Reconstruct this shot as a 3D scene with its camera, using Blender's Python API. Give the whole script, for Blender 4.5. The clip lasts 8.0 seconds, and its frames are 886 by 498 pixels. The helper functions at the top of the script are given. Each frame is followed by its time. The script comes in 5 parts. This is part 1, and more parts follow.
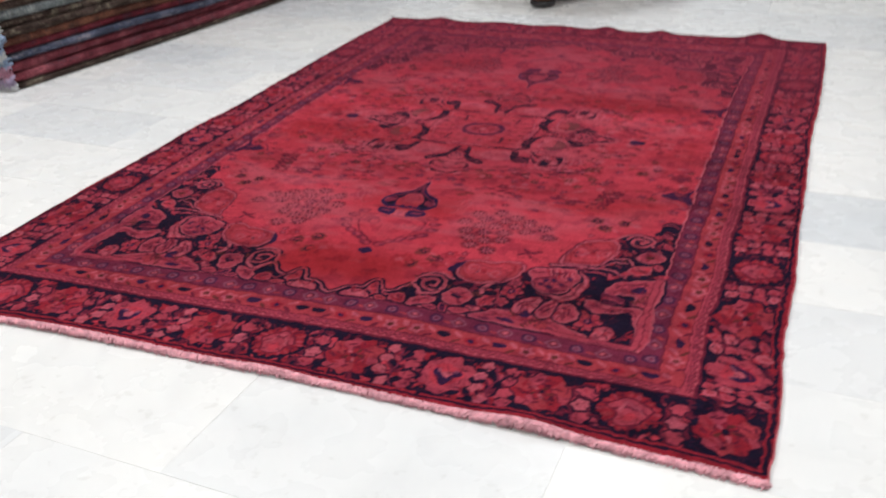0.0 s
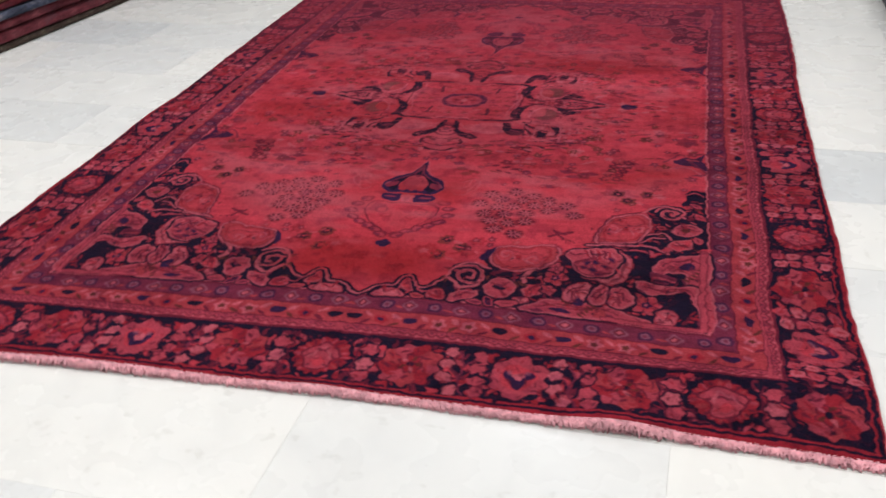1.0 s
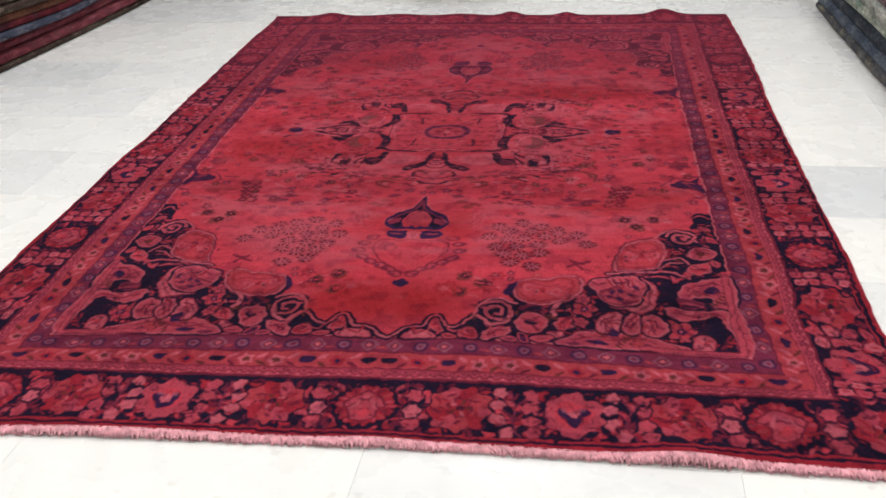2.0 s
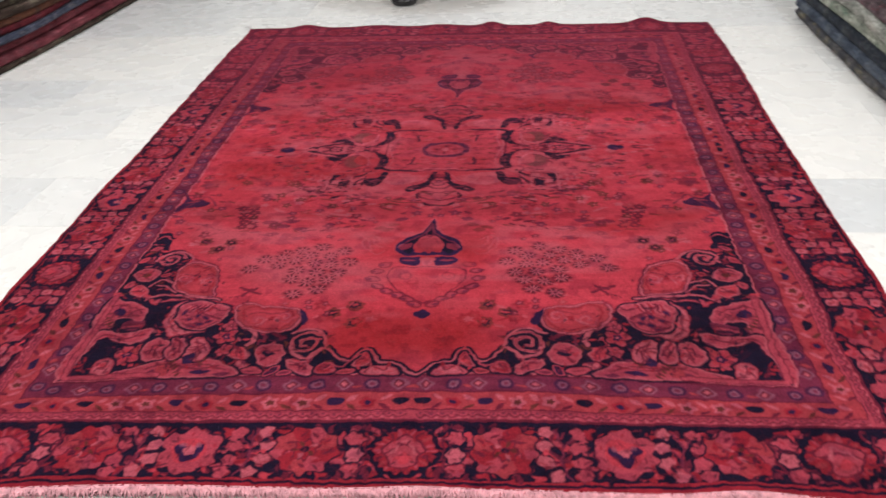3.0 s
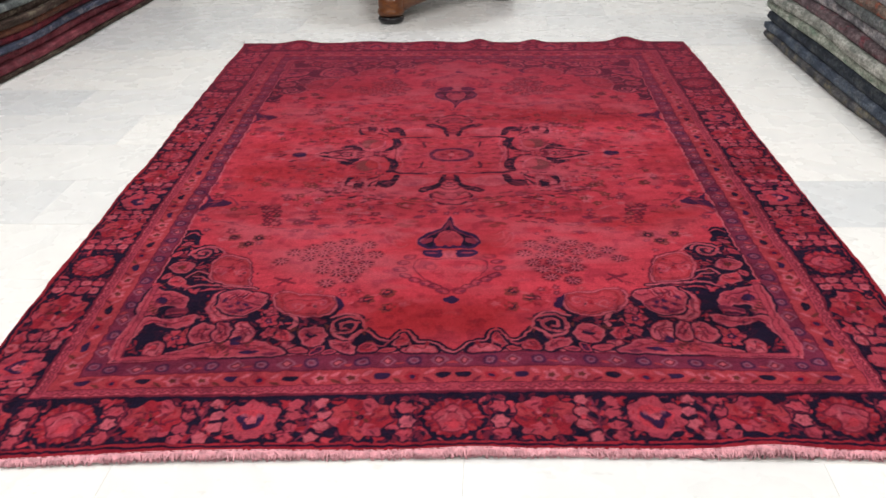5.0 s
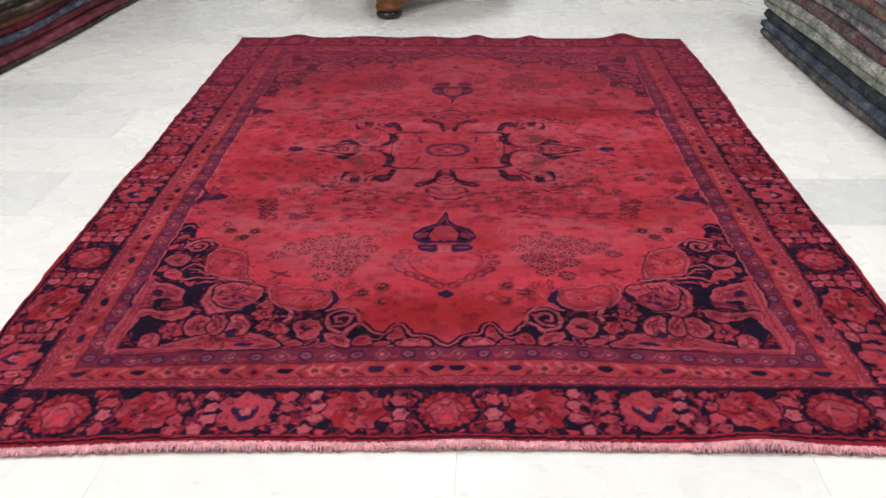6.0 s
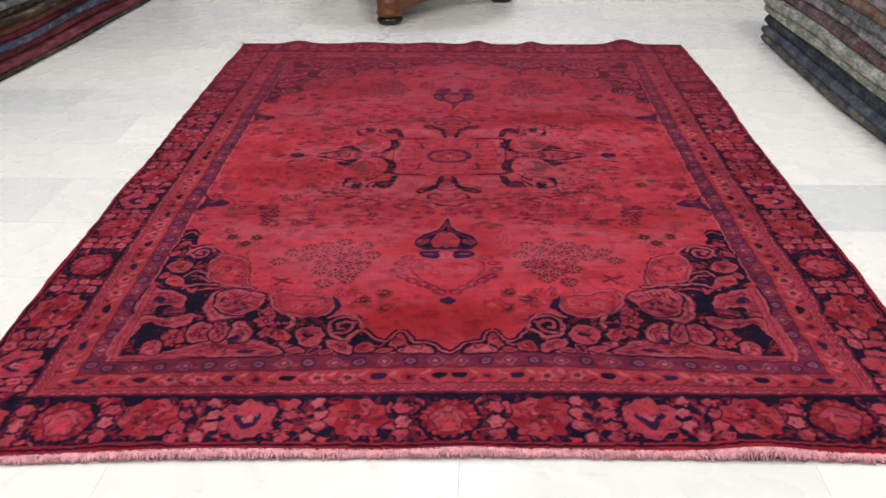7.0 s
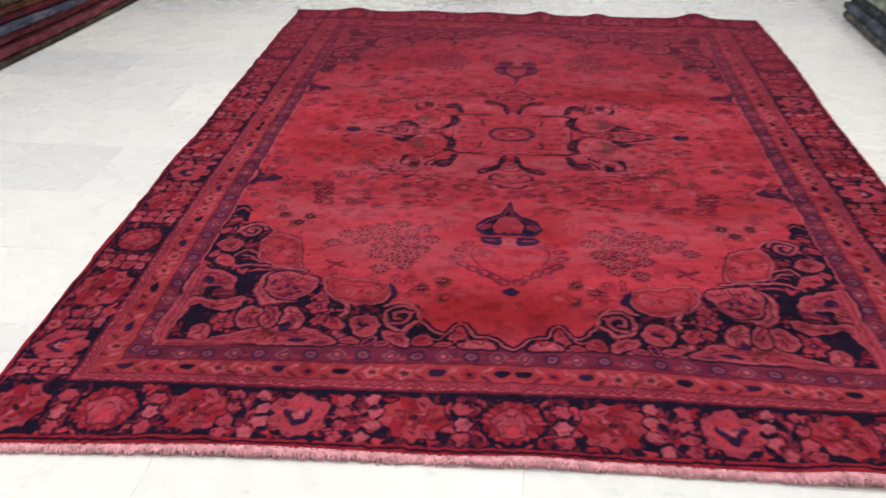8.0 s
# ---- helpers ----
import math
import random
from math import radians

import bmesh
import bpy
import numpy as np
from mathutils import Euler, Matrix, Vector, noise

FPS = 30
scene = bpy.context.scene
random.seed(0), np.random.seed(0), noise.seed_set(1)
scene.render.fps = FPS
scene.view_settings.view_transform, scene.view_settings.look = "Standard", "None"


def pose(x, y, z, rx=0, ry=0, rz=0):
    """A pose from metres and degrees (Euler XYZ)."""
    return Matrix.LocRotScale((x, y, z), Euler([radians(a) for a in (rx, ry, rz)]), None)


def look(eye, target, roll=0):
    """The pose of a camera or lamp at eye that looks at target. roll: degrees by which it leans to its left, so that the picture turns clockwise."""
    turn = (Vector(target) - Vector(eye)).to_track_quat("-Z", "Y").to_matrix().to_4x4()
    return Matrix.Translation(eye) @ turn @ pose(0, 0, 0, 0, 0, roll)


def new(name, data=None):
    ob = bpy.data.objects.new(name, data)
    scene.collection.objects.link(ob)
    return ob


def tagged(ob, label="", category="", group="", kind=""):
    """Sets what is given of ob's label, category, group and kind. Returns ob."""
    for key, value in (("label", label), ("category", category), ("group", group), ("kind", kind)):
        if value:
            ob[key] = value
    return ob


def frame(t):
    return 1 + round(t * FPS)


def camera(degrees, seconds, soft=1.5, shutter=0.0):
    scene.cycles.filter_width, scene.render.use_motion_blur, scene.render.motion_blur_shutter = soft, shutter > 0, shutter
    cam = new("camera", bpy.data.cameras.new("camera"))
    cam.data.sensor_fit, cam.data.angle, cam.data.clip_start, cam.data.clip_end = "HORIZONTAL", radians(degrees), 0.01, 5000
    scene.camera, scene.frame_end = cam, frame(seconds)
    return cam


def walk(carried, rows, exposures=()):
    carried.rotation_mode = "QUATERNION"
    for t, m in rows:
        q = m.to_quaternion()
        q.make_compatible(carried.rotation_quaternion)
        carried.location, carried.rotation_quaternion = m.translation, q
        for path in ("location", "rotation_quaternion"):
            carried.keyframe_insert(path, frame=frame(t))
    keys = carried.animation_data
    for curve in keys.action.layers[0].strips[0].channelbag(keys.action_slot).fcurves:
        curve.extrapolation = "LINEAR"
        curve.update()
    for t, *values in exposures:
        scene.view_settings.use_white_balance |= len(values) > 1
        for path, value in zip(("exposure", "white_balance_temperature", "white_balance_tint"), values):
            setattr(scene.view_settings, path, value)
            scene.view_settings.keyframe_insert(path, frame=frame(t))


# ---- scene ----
cam = camera(53.2, 8.0, soft=1.6, shutter=0.5)
PATH = [
    (0, (0.928, -2.566, 0.967), (0.227, -0.931, 0.054), -2.7),
    (0.2, (0.862, -2.528, 0.966), (0.194, -0.915, -0.010), -3.4),
    (0.5, (0.785, -2.48, 0.956), (0.17, -0.873, -0.064), -3.5),
    (1, (0.601, -2.513, 0.971), (0.135, -0.847, -0.032), -3.2),
    (1.5, (0.458, -2.553, 0.989), (0.128, -0.841, 0.01), -3.6),
    (2.8, (0.267, -2.426, 0.991), (0.031, -0.687, 0.031), -2.7),
    (3, (0.224, -2.436, 1.01), (0.045, -0.694, 0.043), -3.0),
    (3.5, (0.129, -2.52, 1.008), (0.121, -0.764, 0.052), -1.6),
    (4, (0.085, -2.574, 1.011), (0.084, -0.788, 0.109), -1.9),
    (4.5, (0.072, -2.591, 1.008), (0.021, -0.816, 0.088), -1.5),
    (5, (0.066, -2.597, 1.01), (-0.003, -0.822, 0.09), -1.4),
    (6.5, (0.072, -2.609, 1.013), (0.013, -0.84, 0.082), -0.7),
    (7, (0.066, -2.605, 1.015), (0.004, -0.83, 0.097), -0.9),
    (7.5, (0.05, -2.587, 1.011), (-0.028, -0.816, 0.085), -0.8),
    (8, (0.019, -2.486, 0.995), (-0.141, -0.749, 0.016), -0.5),
]
walk(cam, [(t, look(eye, target, roll)) for t, eye, target, roll in PATH],
     exposures=[(0, -0.31, 6180, 10), (0.5, -0.17, 6250, 10), (1.0, -0.39, 6320, 10), (1.7, -0.30, 6380, 10), (3.0, -0.16, 6420, 10), (4.0, -0.04, 6460, 10), (5.0, -0.17, 6440, 10), (6.5, -0.25, 6440, 10), (8.0, -0.28, 6420, 10)])

# ---- light ----
world = bpy.data.worlds.new("world")
scene.world = world
world.use_nodes = True
world.node_tree.nodes["Background"].inputs[0].default_value = (0.8, 0.9, 1.0, 1)
world.node_tree.nodes["Background"].inputs[1].default_value = 0.3

ROOM_X, ROOM_Y0, ROOM_Y1, ROOM_H = 4.2, -5.2, 5.6, 2.9
LAMPS = [(-1.5, -3.0, 0.80), (1.5, -3.0, 0.80), (-1.5, -0.3, 0.82), (1.5, -0.3, 0.82), (-0.1, 2.35, 0.57), (0.3, 4.6, 0.20)]
LAMP_WATTS = 62.0
for lx, ly, share in LAMPS:
    lamp = bpy.data.lights.new("ceiling_lamp", "AREA")
    lamp.shape, lamp.size, lamp.size_y = "RECTANGLE", 0.56, 0.56
    lamp.energy, lamp.color = LAMP_WATTS * share, ((1.0, 0.970, 0.932) if ly < -1 else (1.0, 0.980, 0.960) if ly < 1 else (0.965, 0.985, 1.0))
    ob = new("ceiling_lamp", lamp)
    ob.matrix_world = pose(lx, ly, ROOM_H - 0.05)


# ---- materials ----
def nodes_of(name, rough=0.6, spec=0.5):
    mat = bpy.data.materials.new(name)
    mat.use_nodes = True
    nt = mat.node_tree
    bsdf = nt.nodes["Principled BSDF"]
    bsdf.inputs["Roughness"].default_value = rough
    bsdf.inputs["Specular IOR Level"].default_value = spec
    return mat, nt, bsdf


def add(nt, kind, **values):
    n = nt.nodes.new(kind)
    for key, value in values.items():
        n.inputs[key.replace("_", " ")].default_value = value
    return n


def ramp(nt, source, stops):
    n = nt.nodes.new("ShaderNodeValToRGB")
    el = n.color_ramp.elements
    while len(el) < len(stops):
        el.new(0.5)
    for e, (p, c) in zip(el, stops):
        e.position, e.color = p, (*c, 1)
    nt.links.new(source, n.inputs[0])
    return n.outputs[0]


def mix(nt, kind, fac, a, b):
    n = nt.nodes.new("ShaderNodeMix")
    n.data_type, n.blend_type = "RGBA", kind
    for sock, val in ((n.inputs[0], fac), (n.inputs[6], a), (n.inputs[7], b)):
        if hasattr(val, "is_linked"):
            nt.links.new(val, sock)
        elif isinstance(val, tuple):
            sock.default_value = (*val, 1)
        else:
            sock.default_value = val
    return n.outputs[2]


def bump(nt, bsdf, height, strength, distance):
    n = add(nt, "ShaderNodeBump", Strength=strength, Distance=distance)
    nt.links.new(height, n.inputs["Height"])
    nt.links.new(n.outputs[0], bsdf.inputs["Normal"])


def coords(nt, which="Object"):
    return nt.nodes.new("ShaderNodeTexCoord").outputs[which]


def noise_tex(nt, vec, scale, detail=3.0, rough=0.55, dist=0.0):
    n = add(nt, "ShaderNodeTexNoise", Scale=scale, Detail=detail, Roughness=rough, Distortion=dist)
    nt.links.new(vec, n.inputs["Vector"])
    return n.outputs["Fac"]


def marble():
    mat, nt, bsdf = nodes_of("white_marble", 0.22, 0.35)
    vec = coords(nt)
    info = nt.nodes.new("ShaderNodeObjectInfo")
    shift = add(nt, "ShaderNodeVectorMath")
    shift.operation = "ADD"
    scale = add(nt, "ShaderNodeVectorMath")
    scale.operation = "SCALE"
    comb = nt.nodes.new("ShaderNodeCombineXYZ")
    for n in range(3):
        nt.links.new(info.outputs["Random"], comb.inputs[n])
    nt.links.new(comb.outputs[0], scale.inputs[0])
    scale.inputs["Scale"].default_value = 37.0
    nt.links.new(vec, shift.inputs[0])
    nt.links.new(scale.outputs[0], shift.inputs[1])
    v = shift.outputs[0]
    cloud = ramp(nt, noise_tex(nt, v, 6.0, 3, 0.5), [(0.3, (0.755, 0.757, 0.748)), (0.62, (0.778, 0.774, 0.756))])
    vein = ramp(nt, noise_tex(nt, v, 2.6, 4, 0.55, 0.5), [(0.44, (1, 1, 1)), (0.5, (0.78, 0.78, 0.79)), (0.56, (1, 1, 1))])
    speck = ramp(nt, noise_tex(nt, v, 34.0, 2, 0.5), [(0.66, (1, 1, 1)), (0.74, (0.58, 0.57, 0.54))])
    tone = ramp(nt, info.outputs["Random"], [(0.0, (0.80, 0.825, 0.85)), (0.22, (0.90, 0.91, 0.92)), (0.5, (0.97, 0.97, 0.96)), (1.0, (1, 0.995, 0.98))])
    c = mix(nt, "MULTIPLY", 0.16, cloud, vein)
    c = mix(nt, "MULTIPLY", 0.25, c, speck)
    c = mix(nt, "MULTIPLY", 1.0, c, tone)
    nt.links.new(c, bsdf.inputs["Base Color"])
    r = ramp(nt, noise_tex(nt, v, 9.0, 3), [(0.3, (0.25, 0.25, 0.25)), (0.7, (0.30, 0.30, 0.30))])
    nt.links.new(r, bsdf.inputs["Roughness"])
    return mat


def plain(name, colour, rough=0.6, scale=8.0, amount=0.12, height=0.0):
    mat, nt, bsdf = nodes_of(name, rough)
    n = noise_tex(nt, coords(nt), scale, 5)
    lo = tuple(c * (1 - amount) for c in colour)
    hi = tuple(min(1, c * (1 + amount)) for c in colour)
    nt.links.new(ramp(nt, n, [(0.3, lo), (0.7, hi)]), bsdf.inputs["Base Color"])
    if height:
        bump(nt, bsdf, noise_tex(nt, coords(nt), scale * 14, 3), 0.5, height)
    return mat


def pile_material():
    mat, nt, bsdf = nodes_of("dyed_wool_pile", 1.0, 0.04)
    attr = nt.nodes.new("ShaderNodeAttribute")
    attr.attribute_name = "dye"
    vec = coords(nt)
    fleck = ramp(nt, noise_tex(nt, vec, 260.0, 2), [(0.25, (0.72, 0.70, 0.72)), (0.75, (1.0, 1.0, 1.0))])
    c = mix(nt, "MULTIPLY", 0.8, attr.outputs["Color"], fleck)
    nt.links.new(c, bsdf.inputs["Base Color"])
    bsdf.inputs["Sheen Weight"].default_value = 0.02
    bsdf.inputs["Sheen Roughness"].default_value = 0.5
    bsdf.inputs["Sheen Tint"].default_value = (1.0, 0.45, 0.55, 1)
    bump(nt, bsdf, noise_tex(nt, vec, 330.0, 3), 0.6, 0.002)
    return mat


def wool(name, a, b, c, stripe=75.0):
    """Side of a folded rug: two mottled yarn colours, a motif colour in patches, and fine rows of knots along the fold."""
    mat, nt, bsdf = nodes_of(name, 0.95, 0.1)
    vec = coords(nt)
    base = ramp(nt, noise_tex(nt, vec, 11.0, 6, 0.75), [(0.34, tuple(k * 0.6 for k in a)), (0.48, a), (0.64, b)])
    along = add(nt, "ShaderNodeMapping", Scale=(1.0, 0.55, 1.0))
    nt.links.new(vec, along.inputs["Vector"])
    patch = ramp(nt, noise_tex(nt, along.outputs[0], 26.0, 4, 0.7), [(0.52, (0, 0, 0)), (0.66, (0.8, 0.8, 0.8))])
    col = mix(nt, "MIX", patch, base, c)
    turn = add(nt, "ShaderNodeMapping", Scale=(1.0, 0.16, 1.0))
    nt.links.new(vec, turn.inputs["Vector"])
    rows = ramp(nt, noise_tex(nt, turn.outputs[0], stripe, 3, 0.7), [(0.36, (0.45, 0.45, 0.45)), (0.62, (1.45, 1.45, 1.45))])
    col = mix(nt, "MULTIPLY", 0.55, col, rows)
    fleck = ramp(nt, noise_tex(nt, vec, 120.0, 3), [(0.3, (0.5, 0.5, 0.5)), (0.7, (1.3, 1.3, 1.3))])
    col = mix(nt, "MULTIPLY", 0.8, col, fleck)
    nt.links.new(col, bsdf.inputs["Base Color"])
    bump(nt, bsdf, noise_tex(nt, vec, 140.0, 3), 0.7, 0.004)
    return mat


def wood():
    mat, nt, bsdf = nodes_of("polished_mahogany", 0.38, 0.4)
    vec = coords(nt)
    st = add(nt, "ShaderNodeMapping", Scale=(3.0, 3.0, 14.0))
    nt.links.new(vec, st.inputs["Vector"])
    col = ramp(nt, noise_tex(nt, st.outputs[0], 7.0, 5, 0.6, 1.2), [(0.3, (0.055, 0.013, 0.003)), (0.55, (0.140, 0.042, 0.008)), (0.8, (0.22, 0.078, 0.014))])
    nt.links.new(col, bsdf.inputs["Base Color"])
    bsdf.inputs["Coat Weight"].default_value = 0.15
    bsdf.inputs["Coat Roughness"].default_value = 0.15
    return mat


MARBLE = marble()
GROUT = plain("cement_joint", (0.78, 0.775, 0.76), 0.6, 30.0)
PAINT = plain("wall_paint", (0.78, 0.77, 0.74), 0.8, 3.0, 0.04)
CEILING = plain("ceiling_paint", (0.82, 0.82, 0.81), 0.9, 3.0, 0.03)
PANEL = plain("lamp_diffuser", (0.85, 0.85, 0.85), 0.5, 3.0, 0.02)
PANEL.node_tree.nodes["Principled BSDF"].inputs["Emission Color"].default_value = (1.0, 0.98, 0.955, 1)
PANEL.node_tree.nodes["Principled BSDF"].inputs["Emission Strength"].default_value = 2.0
METAL = plain("lamp_frame", (0.6, 0.6, 0.6), 0.4, 5.0, 0.05)
PILE = pile_material()
FRINGE = plain("pink_cotton_fringe", (0.74, 0.36, 0.41), 0.95, 60.0, 0.3, 0.002)
SELVAGE = plain("red_wool_selvage", (0.42, 0.08, 0.10), 0.95, 90.0, 0.35, 0.002)
TASSEL_WHITE = plain("white_cotton_tassel", (0.75, 0.74, 0.73), 0.95, 50.0, 0.1)
WOOD = wood()
BLACK = plain("black_lacquer_pad", (0.012, 0.010, 0.012), 0.22, 12.0, 0.3)


# ---- mesh helpers ----
def part(name, bm, material, parent=None, label=""):
    me = bpy.data.meshes.new(name)
    bm.normal_update()
    bm.to_mesh(me)
    bm.free()
    me.materials.append(material)
    ob = new(name, me)
    if parent:
        ob.parent = parent
    return tagged(ob, label)


def array_part(name, verts, quads, material, parent=None, smooth=True, label=""):
    me = bpy.data.meshes.new(name)
    me.vertices.add(len(verts))
    me.vertices.foreach_set("co", np.asarray(verts, np.float32).ravel())
    q = np.asarray(quads, np.int32)
    me.loops.add(q.size)
    me.loops.foreach_set("vertex_index", q.ravel())
    me.polygons.add(len(q))
    me.polygons.foreach_set("loop_start", np.arange(0, q.size, q.shape[1], dtype=np.int32))
    me.polygons.foreach_set("use_smooth", np.full(len(q), smooth))
    me.update(calc_edges=True)
    me.materials.append(material)
    ob = new(name, me)
    if parent:
        ob.parent = parent
    return tagged(ob, label)


def box(bm, x0, x1, y0, y1, z0, z1, bevel=0.0):
    v = bmesh.ops.create_cube(bm, size=1.0)["verts"]
    bmesh.ops.transform(bm, verts=v, matrix=Matrix.Translation(((x0 + x1) / 2, (y0 + y1) / 2, (z0 + z1) / 2)) @ Matrix.Diagonal((x1 - x0, y1 - y0, z1 - z0, 1)))
    if bevel:
        bmesh.ops.bevel(bm, geom=[e for e in bm.edges if e.verts[0] in v], offset=bevel, segments=2, affect="EDGES", profile=0.5)


def lathe(bm, profile, steps=40, at=(0, 0)):
    rings = []
    for r, z in profile:
        rings.append([bm.verts.new((at[0] + r * math.cos(2 * math.pi * k / steps), at[1] + r * math.sin(2 * math.pi * k / steps), z)) for k in range(steps)])
    for a, b in zip(rings, rings[1:]):
        for k in range(steps):
            f = bm.faces.new((a[k], a[(k + 1) % steps], b[(k + 1) % steps], b[k]))
            f.smooth = True
    bm.faces.new(list(reversed(rings[0])))
    bm.faces.new(rings[-1])


def empty(name, at=(0, 0, 0), turn=0.0):
    ob = new(name)
    ob.matrix_world = pose(*at, 0, 0, turn)
    return ob


# ---- room shell ----
def shell():
    bm = bmesh.new()
    box(bm, -ROOM_X, ROOM_X, ROOM_Y0, ROOM_Y1, -0.12, -0.0014)
    floor = tagged(part("floor", bm, GROUT), "white marble tile floor of a rug shop", "floor", kind="structure")
    for name, dims in (
        ("wall_north", (-ROOM_X - 0.15, ROOM_X + 0.15, ROOM_Y1, ROOM_Y1 + 0.15)),
        ("wall_south", (-ROOM_X - 0.15, ROOM_X + 0.15, ROOM_Y0 - 0.15, ROOM_Y0)),
        ("wall_east", (ROOM_X, ROOM_X + 0.15, ROOM_Y0, ROOM_Y1)),
        ("wall_west", (-ROOM_X - 0.15, -ROOM_X, ROOM_Y0, ROOM_Y1)),
    ):
        bm = bmesh.new()
        box(bm, *dims, -0.12, ROOM_H)
        tagged(part(name, bm, PAINT), "plain off-white painted shop wall", "wall", kind="structure")
    bm = bmesh.new()
    box(bm, -ROOM_X - 0.15, ROOM_X + 0.15, ROOM_Y0 - 0.15, ROOM_Y1 + 0.15, ROOM_H, ROOM_H + 0.12)
    tagged(part("ceiling", bm, CEILING), "plain white ceiling", "ceiling", kind="structure")
    for lx, ly, _ in LAMPS:
        thing = tagged(empty("ceiling_light", (lx, ly, ROOM_H)), "square white panel light on the ceiling", "ceiling light", "ceiling lights")
        bm = bmesh.new()
        box(bm, -0.31, 0.31, -0.31, -0.285, -0.045, 0)
        box(bm, -0.31, 0.31, 0.285, 0.31, -0.045, 0)
        box(bm, -0.31, -0.285, -0.285, 0.285, -0.045, 0)
        box(bm, 0.285, 0.31, -0.285, 0.285, -0.045, 0)
        part("frame", bm, METAL, thing)
        bm = bmesh.new()
        box(bm, -0.284, 0.284, -0.284, 0.284, -0.03, -0.002)
        part("diffuser", bm, PANEL, thing)
    return floor


floor = shell()


# ---- the dyed rug ----
# Colours of the dyed wool
RED, PINK, ROSE = (0.346, 0.031, 0.048), (0.355, 0.068, 0.094), (0.290, 0.037, 0.058)
CRIMSON, BRICK, WINE = (0.215, 0.013, 0.023), (0.262, 0.029, 0.040), (0.100, 0.010, 0.023)
NAVY, PURPLE, LILAC, OLIVE = (0.0076, 0.0050, 0.0155), (0.118, 0.0155, 0.036), (0.205, 0.062, 0.100), (0.086, 0.018, 0.017)
INDIGO = (0.021, 0.008, 0.033)
DUSK = (0.0150, 0.0060, 0.0160)
HALF_L = 1.413
CELL = 0.002


class Canvas:
    """One quarter of the rug's design; the rug mirrors it about both of its axes."""

    def __init__(self):
        self.nu, self.nv = int(1.02 / CELL), int(1.42 / CELL)
        self.rgb = np.zeros((self.nv, self.nu, 3))
        self.narrow = 1.0
        self.u = (np.arange(self.nu) * CELL)[None, :]
        self.v = (np.arange(self.nv) * CELL)[:, None]

    def fill(self, colour, u0=0.0, u1=9.0, v0=0.0, v1=9.0):
        a, b, c, d = (int(round(max(0, w) / CELL)) for w in (u0, u1, v0, v1))
        self.rgb[c:d, a:b] = colour

    def blend(self, colour, bounds, distance, alpha=1.0, soft=0.0022):
        u0, u1, v0, v1 = bounds
        a, b = max(0, int(u0 / CELL) - 2), min(self.nu, int(u1 / CELL) + 3)
        c, d = max(0, int(v0 / CELL) - 2), min(self.nv, int(v1 / CELL) + 3)
        if a >= b or c >= d:
            return
        dist = distance(self.u[:, a:b], self.v[c:d])
        cover = np.clip(0.5 - dist / soft, 0, 1)[..., None] * alpha
        self.rgb[c:d, a:b] = self.rgb[c:d, a:b] * (1 - cover) + np.array(colour) * cover

    def oval(self, p, rx, ry, colour, turn=0.0, alpha=1.0):
        p = (p[0] * self.narrow, p[1])
        r = max(rx, ry)
        ca, sa = math.cos(turn), math.sin(turn)

        def distance(u, v):
            x, y = (u - p[0]) * ca + (v - p[1]) * sa, -(u - p[0]) * sa + (v - p[1]) * ca
            return (np.sqrt((x / rx) ** 2 + (y / ry) ** 2) - 1) * min(rx, ry)

        self.blend(colour, (p[0] - r, p[0] + r, p[1] - r, p[1] + r), distance, alpha)

    def rosette(self, p, r, petals, colour, depth=0.22, turn=0.0, alpha=1.0, squash=1.0):
        p = (p[0] * self.narrow, p[1])
        def distance(u, v):
            x, y = u - p[0], (v - p[1]) / squash
            edge = r * (1 - depth * 0.5 + depth * 0.5 * np.cos(petals * (np.arctan2(y, x) - turn)))
            return np.hypot(x, y) - edge

        self.blend(colour, (p[0] - r, p[0] + r, p[1] - r, p[1] + r), distance, alpha)

    def leaf(self, p, length, width, turn, colour, alpha=1.0):
        p = (p[0] * self.narrow, p[1])
        ca, sa = math.cos(turn), math.sin(turn)
        h = length / 2

        def distance(u, v):
            x, y = (u - p[0]) * ca + (v - p[1]) * sa, -(u - p[0]) * sa + (v - p[1]) * ca
            body = width / 2 * np.clip(1 - (x / h) ** 2, 0, 1) ** 0.8
            return np.where(np.abs(x) < h, np.abs(y) - body, np.hypot(np.abs(x) - h, y))

        self.blend(colour, (p[0] - h, p[0] + h, p[1] - h, p[1] + h), distance, alpha)

    def smooth(self, points, closed=False, steps=6):
        pts = [np.array(p, float) * (self.narrow, 1) for p in points]
        n, out = len(pts), []
        for k in range(n if closed else n - 1):
            p0, p1, p2, p3 = (pts[(k + j) % n] if closed else pts[min(max(k + j, 0), n - 1)] for j in (-1, 0, 1, 2))
            for s in np.arange(steps) / steps:
                out.append(0.5 * (2 * p1 + (p2 - p0) * s + (2 * p0 - 5 * p1 + 4 * p2 - p3) * s**2 + (3 * p1 - p0 - 3 * p2 + p3) * s**3))
        return np.array(out if closed else out + [pts[-1]])

    def nearest(self, u, v, line, closed):
        best = np.full(np.broadcast(u, v).shape, 9.0)
        ends = np.roll(line, -1, axis=0) if closed else line[1:]
        for a, b in zip(line, ends):
            d = b - a
            s = np.clip(((u - a[0]) * d[0] + (v - a[1]) * d[1]) / (d @ d + 1e-12), 0, 1)
            best = np.minimum(best, np.hypot(u - a[0] - s * d[0], v - a[1] - s * d[1]))
        return best

